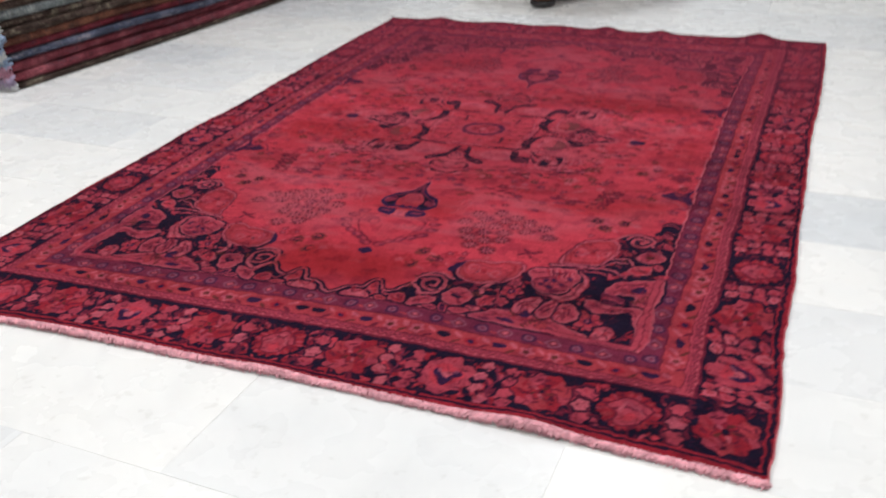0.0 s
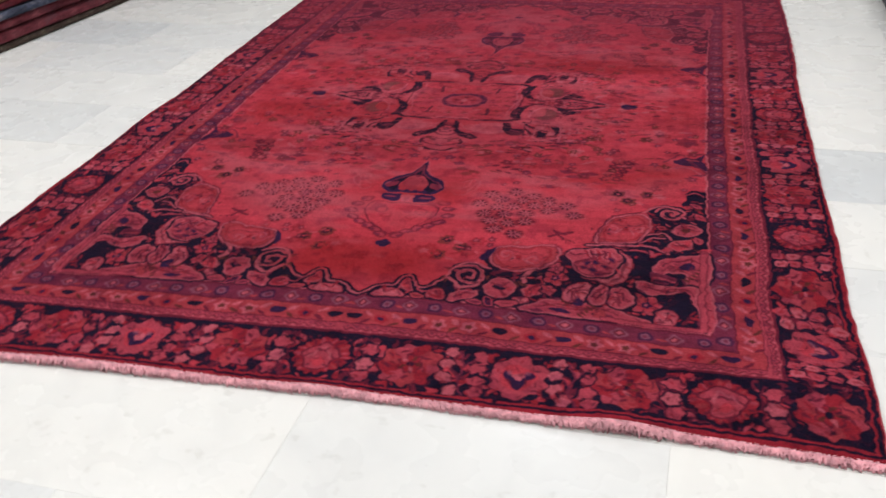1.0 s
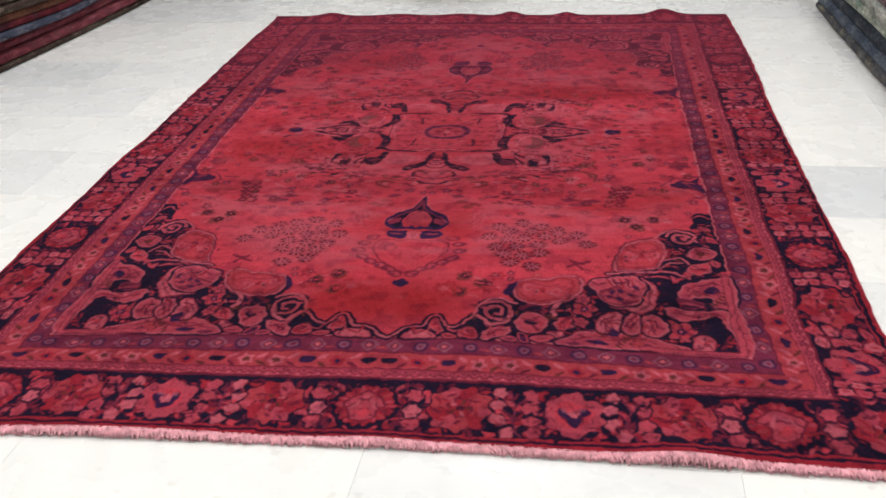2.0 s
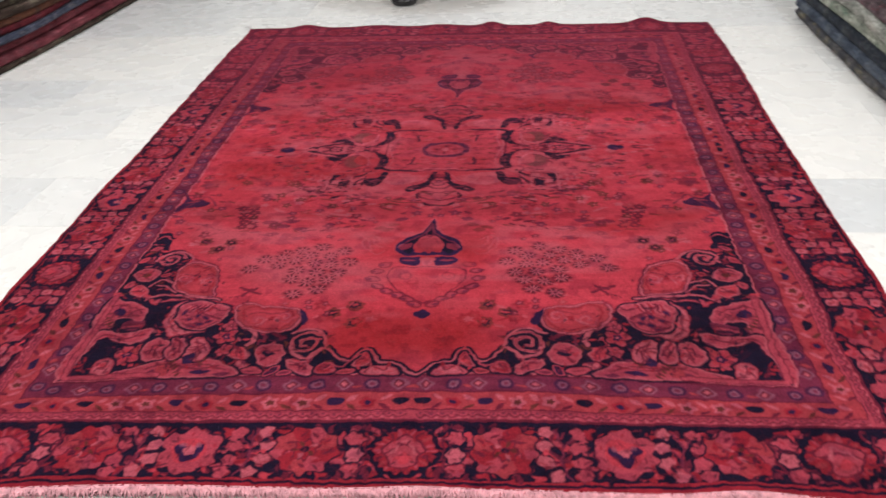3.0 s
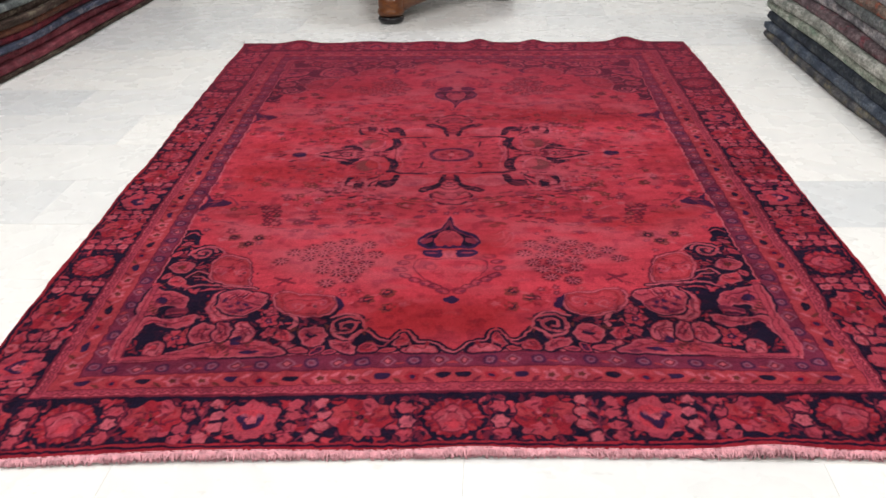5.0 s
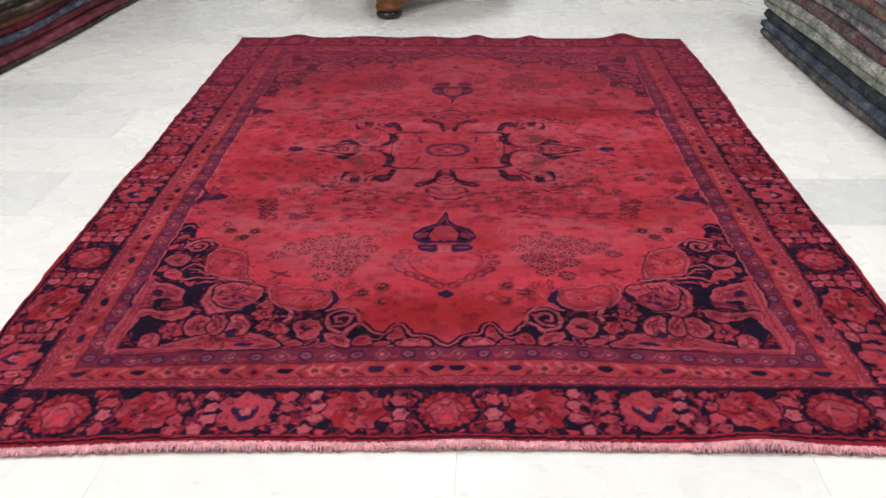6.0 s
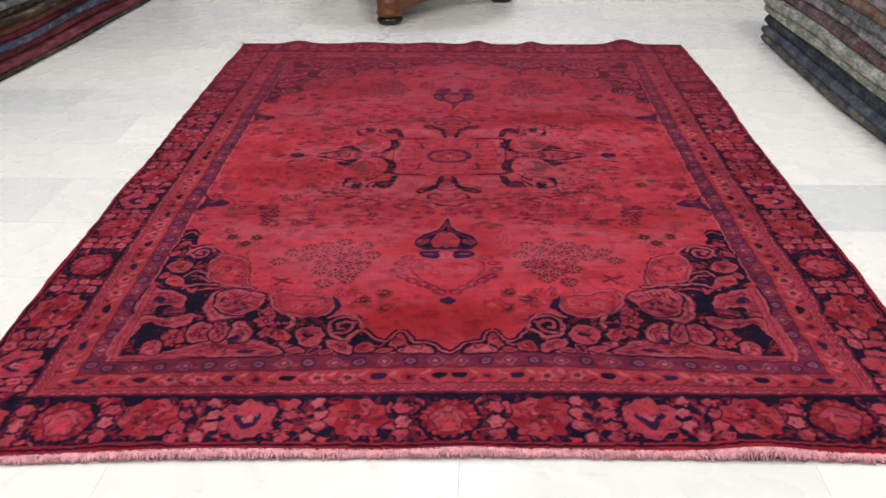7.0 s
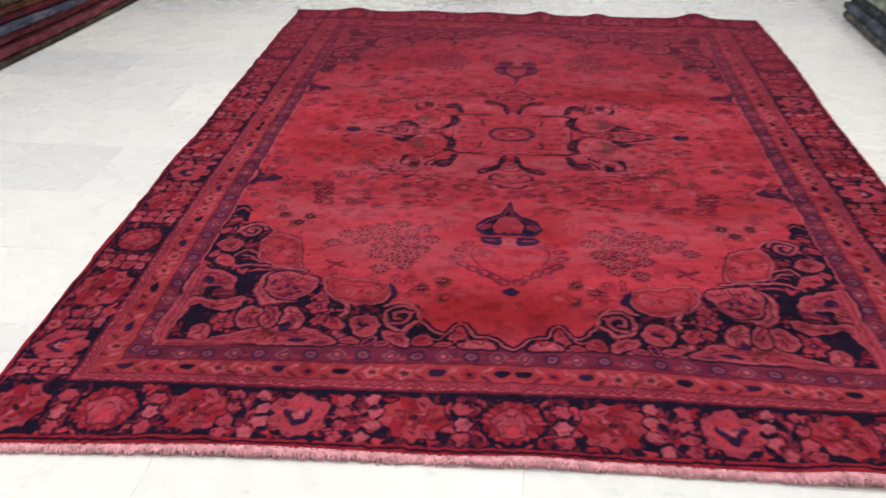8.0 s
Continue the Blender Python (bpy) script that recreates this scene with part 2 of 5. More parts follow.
    def stroke(self, points, width, colour, alpha=1.0, closed=False):
        line = self.smooth(points, closed)
        lo, hi = line.min(0) - width, line.max(0) + width
        self.blend(colour, (lo[0], hi[0], lo[1], hi[1]), lambda u, v: self.nearest(u, v, line, closed) - width / 2, alpha)

    def shape(self, points, colour, alpha=1.0, rounded=True):
        line = self.smooth(points, True) if rounded else np.array(points, float) * (self.narrow, 1)
        lo, hi = line.min(0), line.max(0)

        def distance(u, v):
            inside = np.zeros(np.broadcast(u, v).shape, bool)
            for a, b in zip(line, np.roll(line, -1, axis=0)):
                if a[1] != b[1]:
                    cross = (b[0] - a[0]) * (v - a[1]) / (b[1] - a[1]) + a[0]
                    inside ^= ((a[1] > v) != (b[1] > v)) & (u < cross)
            return self.nearest(u, v, line, True) * np.where(inside, -1, 1)

        self.blend(colour, (lo[0], hi[0], lo[1], hi[1]), distance, alpha)

    def spiral(self, p, r, turns, start, width, colour, way=1):
        n = max(8, int(turns * 10))
        pts = [(p[0] + r * (1 - 0.82 * k / n) * math.cos(start + way * 2 * math.pi * turns * k / n), p[1] + r * (1 - 0.82 * k / n) * math.sin(start + way * 2 * math.pi * turns * k / n)) for k in range(n + 1)]
        self.stroke(pts, width, colour)


def frame_end(s, a):
    return s, 1.257 + a


def frame_side(s, a):
    return 0.842 + a, s


def palmette(c, put, s, out):
    """Round fan-shaped palmette in a dark halo, standing outwards."""
    p = put(s, 0.066)
    c.rosette(p, 0.068, 14, NAVY, 0.08)
    c.rosette(p, 0.056, 18, CRIMSON, 0.10)
    for k in range(19):
        w = 2 * math.pi * k / 19
        c.leaf((p[0] + 0.045 * math.cos(w), p[1] + 0.045 * math.sin(w)), 0.020, 0.007, w, (ROSE, WINE, BRICK)[k % 3])
    d = np.subtract(put(s, 0.080), put(s, 0.066)) / 0.014
    e = np.array((-d[1], d[0]))
    p = np.array(p)
    c.shape([p - d * 0.040, p - d * 0.008 + e * 0.042, p + d * 0.012 + e * 0.030, p + d * 0.040 + e * 0.020, p + d * 0.040 - e * 0.020, p + d * 0.012 - e * 0.030, p - d * 0.008 - e * 0.042], WINE)
    c.shape([p - d * 0.035, p - d * 0.006 + e * 0.036, p + d * 0.010 + e * 0.025, p + d * 0.036 + e * 0.017, p + d * 0.036 - e * 0.017, p + d * 0.010 - e * 0.025, p - d * 0.006 - e * 0.036], ROSE)
    c.stroke([p + e * 0.030 + d * 0.006, p - d * 0.014, p - e * 0.030 + d * 0.006], 0.004, WINE)
    c.stroke([p + e * 0.020 + d * 0.004, p - d * 0.024, p - e * 0.020 + d * 0.004], 0.004, PINK)
    c.stroke([p + e * 0.016 + d * 0.024, p + d * 0.004, p - e * 0.016 + d * 0.024], 0.003, CRIMSON)
    c.rosette(tuple(p + d * 0.016), 0.012, 5, RED)


def pansy(c, put, s):
    """Broad six-petalled flower with an indigo heart."""
    p = np.array(put(s, 0.066))
    d = (np.array(put(s, 0.080)) - p) / 0.014
    e = np.array((-d[1], d[0]))
    c.rosette(tuple(p), 0.066, 7, NAVY, 0.16)
    for k in range(6):
        w = math.pi / 6 + k * math.pi / 3
        q = p + 0.033 * (math.cos(w) * e + math.sin(w) * d)
        c.rosette(tuple(q), 0.027, 5, ROSE, 0.18)
    c.oval(tuple(p), 0.035, 0.032, RED)
    c.shape([p + d * 0.030, p + e * 0.026 + d * 0.004, p + e * 0.024 - d * 0.016, p - d * 0.004, p - e * 0.024 - d * 0.016, p - e * 0.026 + d * 0.004], INDIGO)
    c.oval(tuple(p + e * 0.014 - d * 0.012), 0.006, 0.006, LILAC, alpha=0.6)
    c.oval(tuple(p - e * 0.014 - d * 0.012), 0.006, 0.006, LILAC, alpha=0.6)
    c.rosette(tuple(p), 0.012, 5, PINK)


def blossom(c, put, s, a=0.064, r=0.058):
    """Open rosette, its wine-red and brick petals drawn in loose curls."""
    p = put(s, a)
    rnd = random.Random(int(s * 1000))
    c.rosette(p, r + 0.006, 9, NAVY, 0.12, 0.2)
    for k in range(9):
        w = 0.2 + k * math.pi / 4.5
        q = (p[0] + 0.66 * r * math.cos(w), p[1] + 0.66 * r * math.sin(w))
        c.rosette(q, 0.40 * r, 5, (ROSE, CRIMSON, BRICK)[k % 3], 0.2, w)
        c.leaf((q[0] - 0.004, q[1]), 0.022, 0.007, w + 0.9 + rnd.uniform(-0.4, 0.4), (WINE, CRIMSON)[k % 2])
    c.rosette(p, r * 0.52, 7, WINE, 0.3)
    c.rosette(p, r * 0.42, 7, CRIMSON, 0.3)
    for k in range(5):
        c.leaf((p[0] + 0.016 * math.cos(k * 1.257), p[1] + 0.016 * math.sin(k * 1.257)), 0.018, 0.008, k * 1.257, PINK if k % 2 else OLIVE)
    c.oval(p, r * 0.13, r * 0.13, NAVY)


def berries(c, put, s, cols=2, rows=4, step=0.031):
    """Block of small square-set buds on a dark ground."""
    for i in range(rows):
        for j in range(cols):
            p = put(s + (j - (cols - 1) / 2) * step, 0.017 + i * step + (0.004 if j % 2 else 0))
            c.rosette(p, 0.0138, 4, PINK if (i + j) % 3 == 1 else ROSE, 0.12, 0.8 + 0.1 * i)
            c.oval(p, 0.005, 0.004, CRIMSON, alpha=0.7)


def sprig(c, put, s):
    """Lilac stem with leaves and buds on both sides."""
    c.stroke([put(s - 0.010, 0.012), put(s, 0.05), put(s - 0.004, 0.09), put(s + 0.012, 0.128)], 0.0045, PURPLE)
    c.stroke([put(s, 0.055), put(s + 0.018, 0.032)], 0.0035, PURPLE)
    c.stroke([put(s - 0.002, 0.080), put(s - 0.020, 0.060)], 0.0035, PURPLE)
    for k, (ds, a) in enumerate(((-0.026, 0.018), (0.026, 0.020), (-0.030, 0.052), (0.028, 0.054), (-0.028, 0.088), (0.030, 0.090), (-0.012, 0.118), (0.034, 0.120))):
        c.rosette(put(s + ds, a), 0.0145, 5, ROSE if k % 2 else PINK, 0.2, k)


def main_border(c, put, length, plan):
    rnd = random.Random(5)
    for k in range(int(length * 760)):
        p = put(rnd.uniform(0, length), rnd.uniform(0.006, 0.128))
        c.leaf(p, rnd.uniform(0.016, 0.03), rnd.uniform(0.008, 0.015), rnd.uniform(0, 3.1), rnd.choice((ROSE, CRIMSON, RED, WINE, WINE, NAVY, NAVY, NAVY, NAVY)))
    for s, kind in plan:
        if kind == "palmette":
            palmette(c, put, s, 1)
        elif kind == "pansy":
            pansy(c, put, s)
        elif kind == "blossom":
            blossom(c, put, s)
        elif kind == "berries":
            berries(c, put, s)
        elif kind == "sprig":
            sprig(c, put, s)
        elif kind == "pair":
            for a in (0.036, 0.075, 0.112):
                c.rosette(put(s, a), 0.021, 6, NAVY, 0.1)
                c.rosette(put(s, a), 0.0175, 6, ROSE if a != 0.075 else PINK, 0.2)
            c.stroke([put(s - 0.018, 0.02), put(s - 0.022, 0.07), put(s - 0.012, 0.125)], 0.004, WINE)


def guard(c, put, length, kind):
    """Narrow border stripes: kind a, rosettes on purple; kind b, blue buds on brick; kind c, a small zigzag."""
    step = {"a": 0.0525, "b": 0.061, "c": 0.020}[kind]
    for k in range(int(length / step) + 1):
        s = (k + 0.5) * step if kind == "a" else k * step + 0.02
        if s > length - 0.01:
            break
        if kind == "a":
            p = put(s, 0.019)
            if k % 2:
                c.rosette(p, 0.0165, 4, INDIGO, 0.05, 0.78, 0.75)
                c.rosette(p, 0.0105, 8, LILAC, 0.12, alpha=0.75)
                c.oval(p, 0.005, 0.005, PURPLE)
            else:
                c.rosette(p, 0.0175, 4, LILAC, 0.25, alpha=0.7)
                c.rosette(p, 0.0115, 4, WINE, 0.2)
                c.rosette(p, 0.007, 4, PINK, 0.3)
                c.leaf(put(s - 0.024, 0.026), 0.02, 0.008, 0.3, BRICK)
        elif kind == "b":
            p = put(s, 0.026 + 0.005 * math.sin(k * 2.4))
            pick = k % 5
            if pick in (0, 2):
                c.shape([put(s - 0.016, 0.018), put(s + 0.010, 0.014), put(s + 0.016, 0.026), put(s + 0.002, 0.036), put(s - 0.010, 0.032)], INDIGO if pick else NAVY)
            elif pick == 1:
                c.rosette(p, 0.016, 5, CRIMSON, 0.2)
                c.oval(p, 0.007, 0.007, INDIGO)
            else:
                c.rosette(p, 0.019, 5, PINK, 0.35)
                c.rosette(p, 0.009, 5, OLIVE, 0.3)
            c.leaf(put(s + 0.030, 0.014), 0.026, 0.010, 0.7, PINK)
            c.leaf(put(s + 0.030, 0.040), 0.026, 0.009, -0.7, OLIVE if k % 2 else WINE)
        else:
            c.stroke([put(s - 0.010, 0.007), put(s, 0.013), put(s + 0.010, 0.007)], 0.0035, WINE, 0.9)
            c.oval(put(s, 0.005), 0.0035, 0.003, PURPLE, alpha=0.9)
            c.oval(put(s + 0.010, 0.014), 0.003, 0.003, PINK)
            c.stroke([put(s - 0.011, 0.001), put(s + 0.011, 0.001)], 0.0025, WINE, 0.7)
            c.stroke([put(s - 0.011, 0.0185), put(s + 0.011, 0.0185)], 0.0025, WINE, 0.6)


def borders(c):
    lines = ((0.716, 1.110, PINK), (0.722, 1.116, WINE), (0.726, 1.122, PURPLE), (0.763, 1.166, WINE), (0.767, 1.170, BRICK), (0.811, 1.218, WINE), (0.815, 1.222, ROSE), (0.838, 1.246, WINE), (0.843, 1.253, NAVY), (0.968, 1.390, CRIMSON), (0.972, 1.396, NAVY), (0.979, 1.402, CRIMSON))
    c.fill(ROSE)
    for u, v, colour in lines:
        c.fill(colour, u0=u)
        c.fill(colour, v0=v)
    side_plan = ((0.0, "palmette"), (0.085, "berries"), (0.17, "blossom"), (0.26, "sprig"), (0.35, "pansy"), (0.44, "berries"), (0.53, "blossom"), (0.625, "berries"), (0.742, "palmette"), (0.845, "berries"), (0.94, "blossom"), (1.03, "berries"), (1.115, "pansy"), (1.20, "berries"))
    end_plan = ((0.0, "palmette"), (0.09, "pair"), (0.178, "blossom"), (0.278, "sprig"), (0.383, "pansy"), (0.480, "sprig"), (0.575, "blossom"), (0.655, "pair"), (0.735, "palmette"), (0.82, "pair"))
    main_border(c, frame_side, 1.25, side_plan)
    main_border(c, frame_end, 0.84, end_plan)
    blossom(c, frame_end, 0.905, 0.066, 0.056)
    nicks(c, 380, (0.85, 0.965, 0.0, 1.38), lambda u, v: True, 34)
    nicks(c, 240, (0.0, 0.85, 1.262, 1.385), lambda u, v: True, 35)
    for put, inner, start in ((lambda s, a: (0.726 + a, s), 1.12, 0), (lambda s, a: (s, 1.125 + a), 0.73, 0)):
        guard(c, put, inner + 0.03, "a")
    for put, inner in ((lambda s, a: (0.773 + a * 0.80, s), 1.18), (lambda s, a: (s, 1.170 + a * 0.95), 0.79)):
        guard(c, put, inner, "b")
    for put, inner in ((lambda s, a: (0.819 + a, s), 1.23), (lambda s, a: (s, 1.223 + a * 1.15), 0.83)):
        guard(c, put, inner, "c")


def bloom(c, p, r, colour, heart, rim=NAVY, petals=6, alpha=1.0, turn=0.0):
    c.rosette(p, r * 1.25, petals, rim, 0.14, turn, alpha)
    c.rosette(p, r * 1.05, petals, ROSE, 0.30, turn, alpha)
    c.rosette(p, r * 0.80, petals, colour, 0.26, turn, alpha)
    for k in range(petals):
        w = turn + math.pi * (2 * k + 1) / petals
        c.leaf((p[0] + 0.62 * r * math.cos(w), p[1] + 0.62 * r * math.sin(w)), 0.5 * r, 0.14 * r, w, WINE, alpha)
    c.rosette(p, r * 0.44, petals, heart, 0.3, turn, alpha)
    c.oval(p, r * 0.14, r * 0.14, PINK, alpha=alpha)


def curl(c, p, size, turn, colour):
    """Pink-rimmed leaf with a dark halo and a wine vein."""
    c.leaf(p, size + 0.012, size * 0.5 + 0.010, turn, NAVY)
    c.leaf(p, size + 0.003, size * 0.5 + 0.002, turn, ROSE)
    c.leaf(p, size * 0.82, size * 0.34, turn, colour)
    c.leaf(p, size * 0.6, 0.0035, turn, WINE)


def rimmed(c, points, colour, rim=PINK, halo=NAVY, width=0.0042):
    """Filled motif with a thin drawn rim and a dark halo round it."""
    if halo is not None:
        c.stroke(points, width + 0.012, halo, closed=True)
    c.shape(points, colour)
    mid = np.mean(np.array(points), axis=0)
    rnd = random.Random(int(1000 * (mid[0] + 3 * mid[1])))
    for k in range(9):
        p = mid + (np.array(rnd.choice(points)) - mid) * rnd.uniform(0.1, 0.85)
        c.leaf(tuple(p), rnd.uniform(0.012, 0.026), rnd.uniform(0.004, 0.009), rnd.uniform(-0.8, 1.4), rnd.choice((RED, CRIMSON, WINE, PINK, BRICK)), 0.75)
    for k in range(1, len(points), 2):
        a, b = np.array(points[k]), np.array(points[(k + 1) % len(points)])
        side = np.array((-(b - a)[1], (b - a)[0])) * 0.25
        c.stroke([tuple(mid), tuple(mid * 0.5 + a * 0.5 + side), tuple(mid * 0.14 + a * 0.86)], 0.0036, WINE, 0.85)
    c.stroke(points, width, rim, 0.85, closed=True)


def nicks(c, count, bounds, inside, seed):
    """Small dark and pale touches that break up the drawn petals, as single rows of knots do."""
    rnd = random.Random(seed)
    for k in range(count):
        u, v = rnd.uniform(bounds[0], bounds[1]), rnd.uniform(bounds[2], bounds[3])
        if inside(u, v):
            c.leaf((u, v), rnd.uniform(0.009, 0.018), rnd.uniform(0.0035, 0.0065), rnd.uniform(0, 3.1), rnd.choice((NAVY, WINE, WINE, CRIMSON)), 0.75)


def strew(c, count, bounds, size, seed):
    """Small leaves and buds over the parts of the ground that are still navy."""
    rnd = random.Random(seed)
    for k in range(count):
        u, v = rnd.uniform(bounds[0], bounds[1]), rnd.uniform(bounds[2], bounds[3])
        if c.rgb[int(v / CELL), int(u / CELL)].sum() > 0.05 or math.hypot(u - 0.590, v - 0.915) < 0.045 or math.hypot(u - 0.655, v - 1.030) < 0.050:
            continue
        c.leaf((u, v), rnd.uniform(0.7, 1.5) * size, rnd.uniform(0.3, 0.6) * size, rnd.uniform(0, 3.1), rnd.choice((ROSE, CRIMSON, WINE, PURPLE, RED, OLIVE)), 0.9)


EDGE = [(0.000, 1.119), (0.020, 1.102), (0.038, 1.081), (0.075, 1.074), (0.082, 1.051), (0.092, 1.037), (0.107, 1.037), (0.117, 1.055), (0.130, 1.072), (0.150, 1.069), (0.168, 1.045), (0.183, 1.030)]
CROWN = [(0.475, 0.838), (0.499, 0.725), (0.531, 0.692), (0.576, 0.676), (0.601, 0.644), (0.634, 0.634), (0.657, 0.643)]


def corner_ground(c):
    """Navy ground of the corner piece, between the scrolled edge and the frame."""
    c.shape(list(c.smooth(EDGE)) + [(0.193, 0.996), (0.209, 0.971), (0.265, 0.981), (0.248, 0.944), (0.267, 0.895), (0.278, 0.958), (0.338, 0.973), (0.398, 0.932), (0.432, 0.885), (0.486, 0.864), (0.554, 0.847), (0.476, 0.845), (0.569, 0.816), (0.602, 0.724), (0.584, 0.675), (0.605, 0.637), (0.663, 0.637), (0.672, 0.563), (0.698, 0.542), (0.717, 0.538), (0.717, 0.55), (0.717, 1.112), (0.0, 1.112)], NAVY, rounded=False)
    c.stroke([(0.671, 0.563), (0.693, 0.542), (0.710, 0.556), (0.709, 0.597)], 0.012, NAVY)
    c.stroke([(0.672, 0.570), (0.694, 0.552), (0.710, 0.570)], 0.005, ROSE)


def cartouches(c):
    """Two brick-red cartouches with pale scrollwork, outside the dark ground."""
    for ring, heart, swing in (
        ([(0.261, 0.935), (0.270, 0.895), (0.299, 0.885), (0.339, 0.881), (0.387, 0.868), (0.408, 0.885), (0.408, 0.923), (0.381, 0.956), (0.338, 0.975), (0.288, 0.974)], (0.327, 0.927), 1),
        ([(0.484, 0.800), (0.502, 0.725), (0.538, 0.697), (0.580, 0.691), (0.597, 0.734), (0.586, 0.788), (0.565, 0.818), (0.520, 0.835), (0.486, 0.835)], (0.542, 0.766), -1),
    ):
        c.shape(ring, BRICK)
        c.stroke(ring, 0.010, WINE, 0.9, closed=True)
        c.stroke(ring, 0.0050, PINK, closed=True)
        mid = np.array(heart)
        small = [tuple(mid + (np.array(p) - mid) * 0.78) for p in ring]
        c.stroke(small, 0.0040, CRIMSON, closed=True)
        c.shape([tuple(mid + (np.array(p) - mid) * 0.70) for p in ring], RED, 0.55)
        for side in (-1, 1):
            q = (heart[0] + side * 0.030, heart[1] + 0.006 * side * swing)
            c.spiral(q, 0.024, 1.3, 1.57 - side * 1.57, 0.0045, ROSE, side * swing)
            c.spiral(q, 0.016, 0.8, 3.1 - side * 1.57, 0.0030, PINK, side * swing)
        c.stroke([(heart[0] - 0.020, heart[1] + 0.018), (heart[0], heart[1] - 0.006), (heart[0] + 0.020, heart[1] + 0.018)], 0.004, PINK)
        c.stroke([(heart[0] - 0.034, heart[1] - 0.026), (heart[0], heart[1] - 0.018), (heart[0] + 0.034, heart[1] - 0.026)], 0.0035, WINE, 0.8)
        c.rosette(heart, 0.009, 5, CRIMSON, 0.3)
    c.shape([(0.241, 0.942), (0.248, 0.913), (0.266, 0.893), (0.261, 0.925), (0.250, 0.952)], INDIGO)
    c.stroke([(0.420, 0.880), (0.443, 0.894), (0.466, 0.885)], 0.004, WINE)


def corner_paisley(c):
    """Striped paisley with a broad pale leaf curling round it."""
    rimmed(c, [(0.532, 0.864), (0.555, 0.879), (0.564, 0.920), (0.555, 0.962), (0.528, 0.989), (0.500, 0.982), (0.463, 0.970), (0.514, 0.966), (0.539, 0.935)], PINK, ROSE)
    c.stroke([(0.542, 0.879), (0.553, 0.912), (0.546, 0.956), (0.524, 0.974)], 0.0045, WINE, 0.8)
    body = [(0.427, 0.887), (0.463, 0.872), (0.499, 0.862), (0.529, 0.866), (0.543, 0.893), (0.535, 0.935), (0.510, 0.961), (0.479, 0.967), (0.456, 0.955), (0.439, 0.927)]
    rimmed(c, body, ROSE, PINK)
    for k in range(5):
        u, v = (0.465, 0.877)
        c.stroke([(u + 0.013 * k - 0.004, v - 0.002), (u + 0.013 * k + 0.008, v + 0.022)], 0.005, WINE if k % 2 else CRIMSON)
        c.stroke([(u + 0.013 * k + 0.003, v - 0.003), (u + 0.013 * k + 0.015, v + 0.020)], 0.004, PINK)
    c.stroke([(0.443, 0.922), (0.476, 0.910), (0.509, 0.874)], 0.004, WINE)
    for p, turn in (((0.464, 0.938), 0.4), ((0.484, 0.947), 0.0), ((0.491, 0.915), 1.2), ((0.512, 0.930), 0.6), ((0.524, 0.901), 0.9), ((0.499, 0.956), 0.2), ((0.473, 0.924), 2.2)):
        c.leaf(p, 0.026, 0.015, turn, PURPLE)
        c.leaf(p, 0.015, 0.007, turn, INDIGO)
    c.stroke([(0.443, 0.932), (0.462, 0.957), (0.492, 0.963), (0.525, 0.944)], 0.0035, WINE)


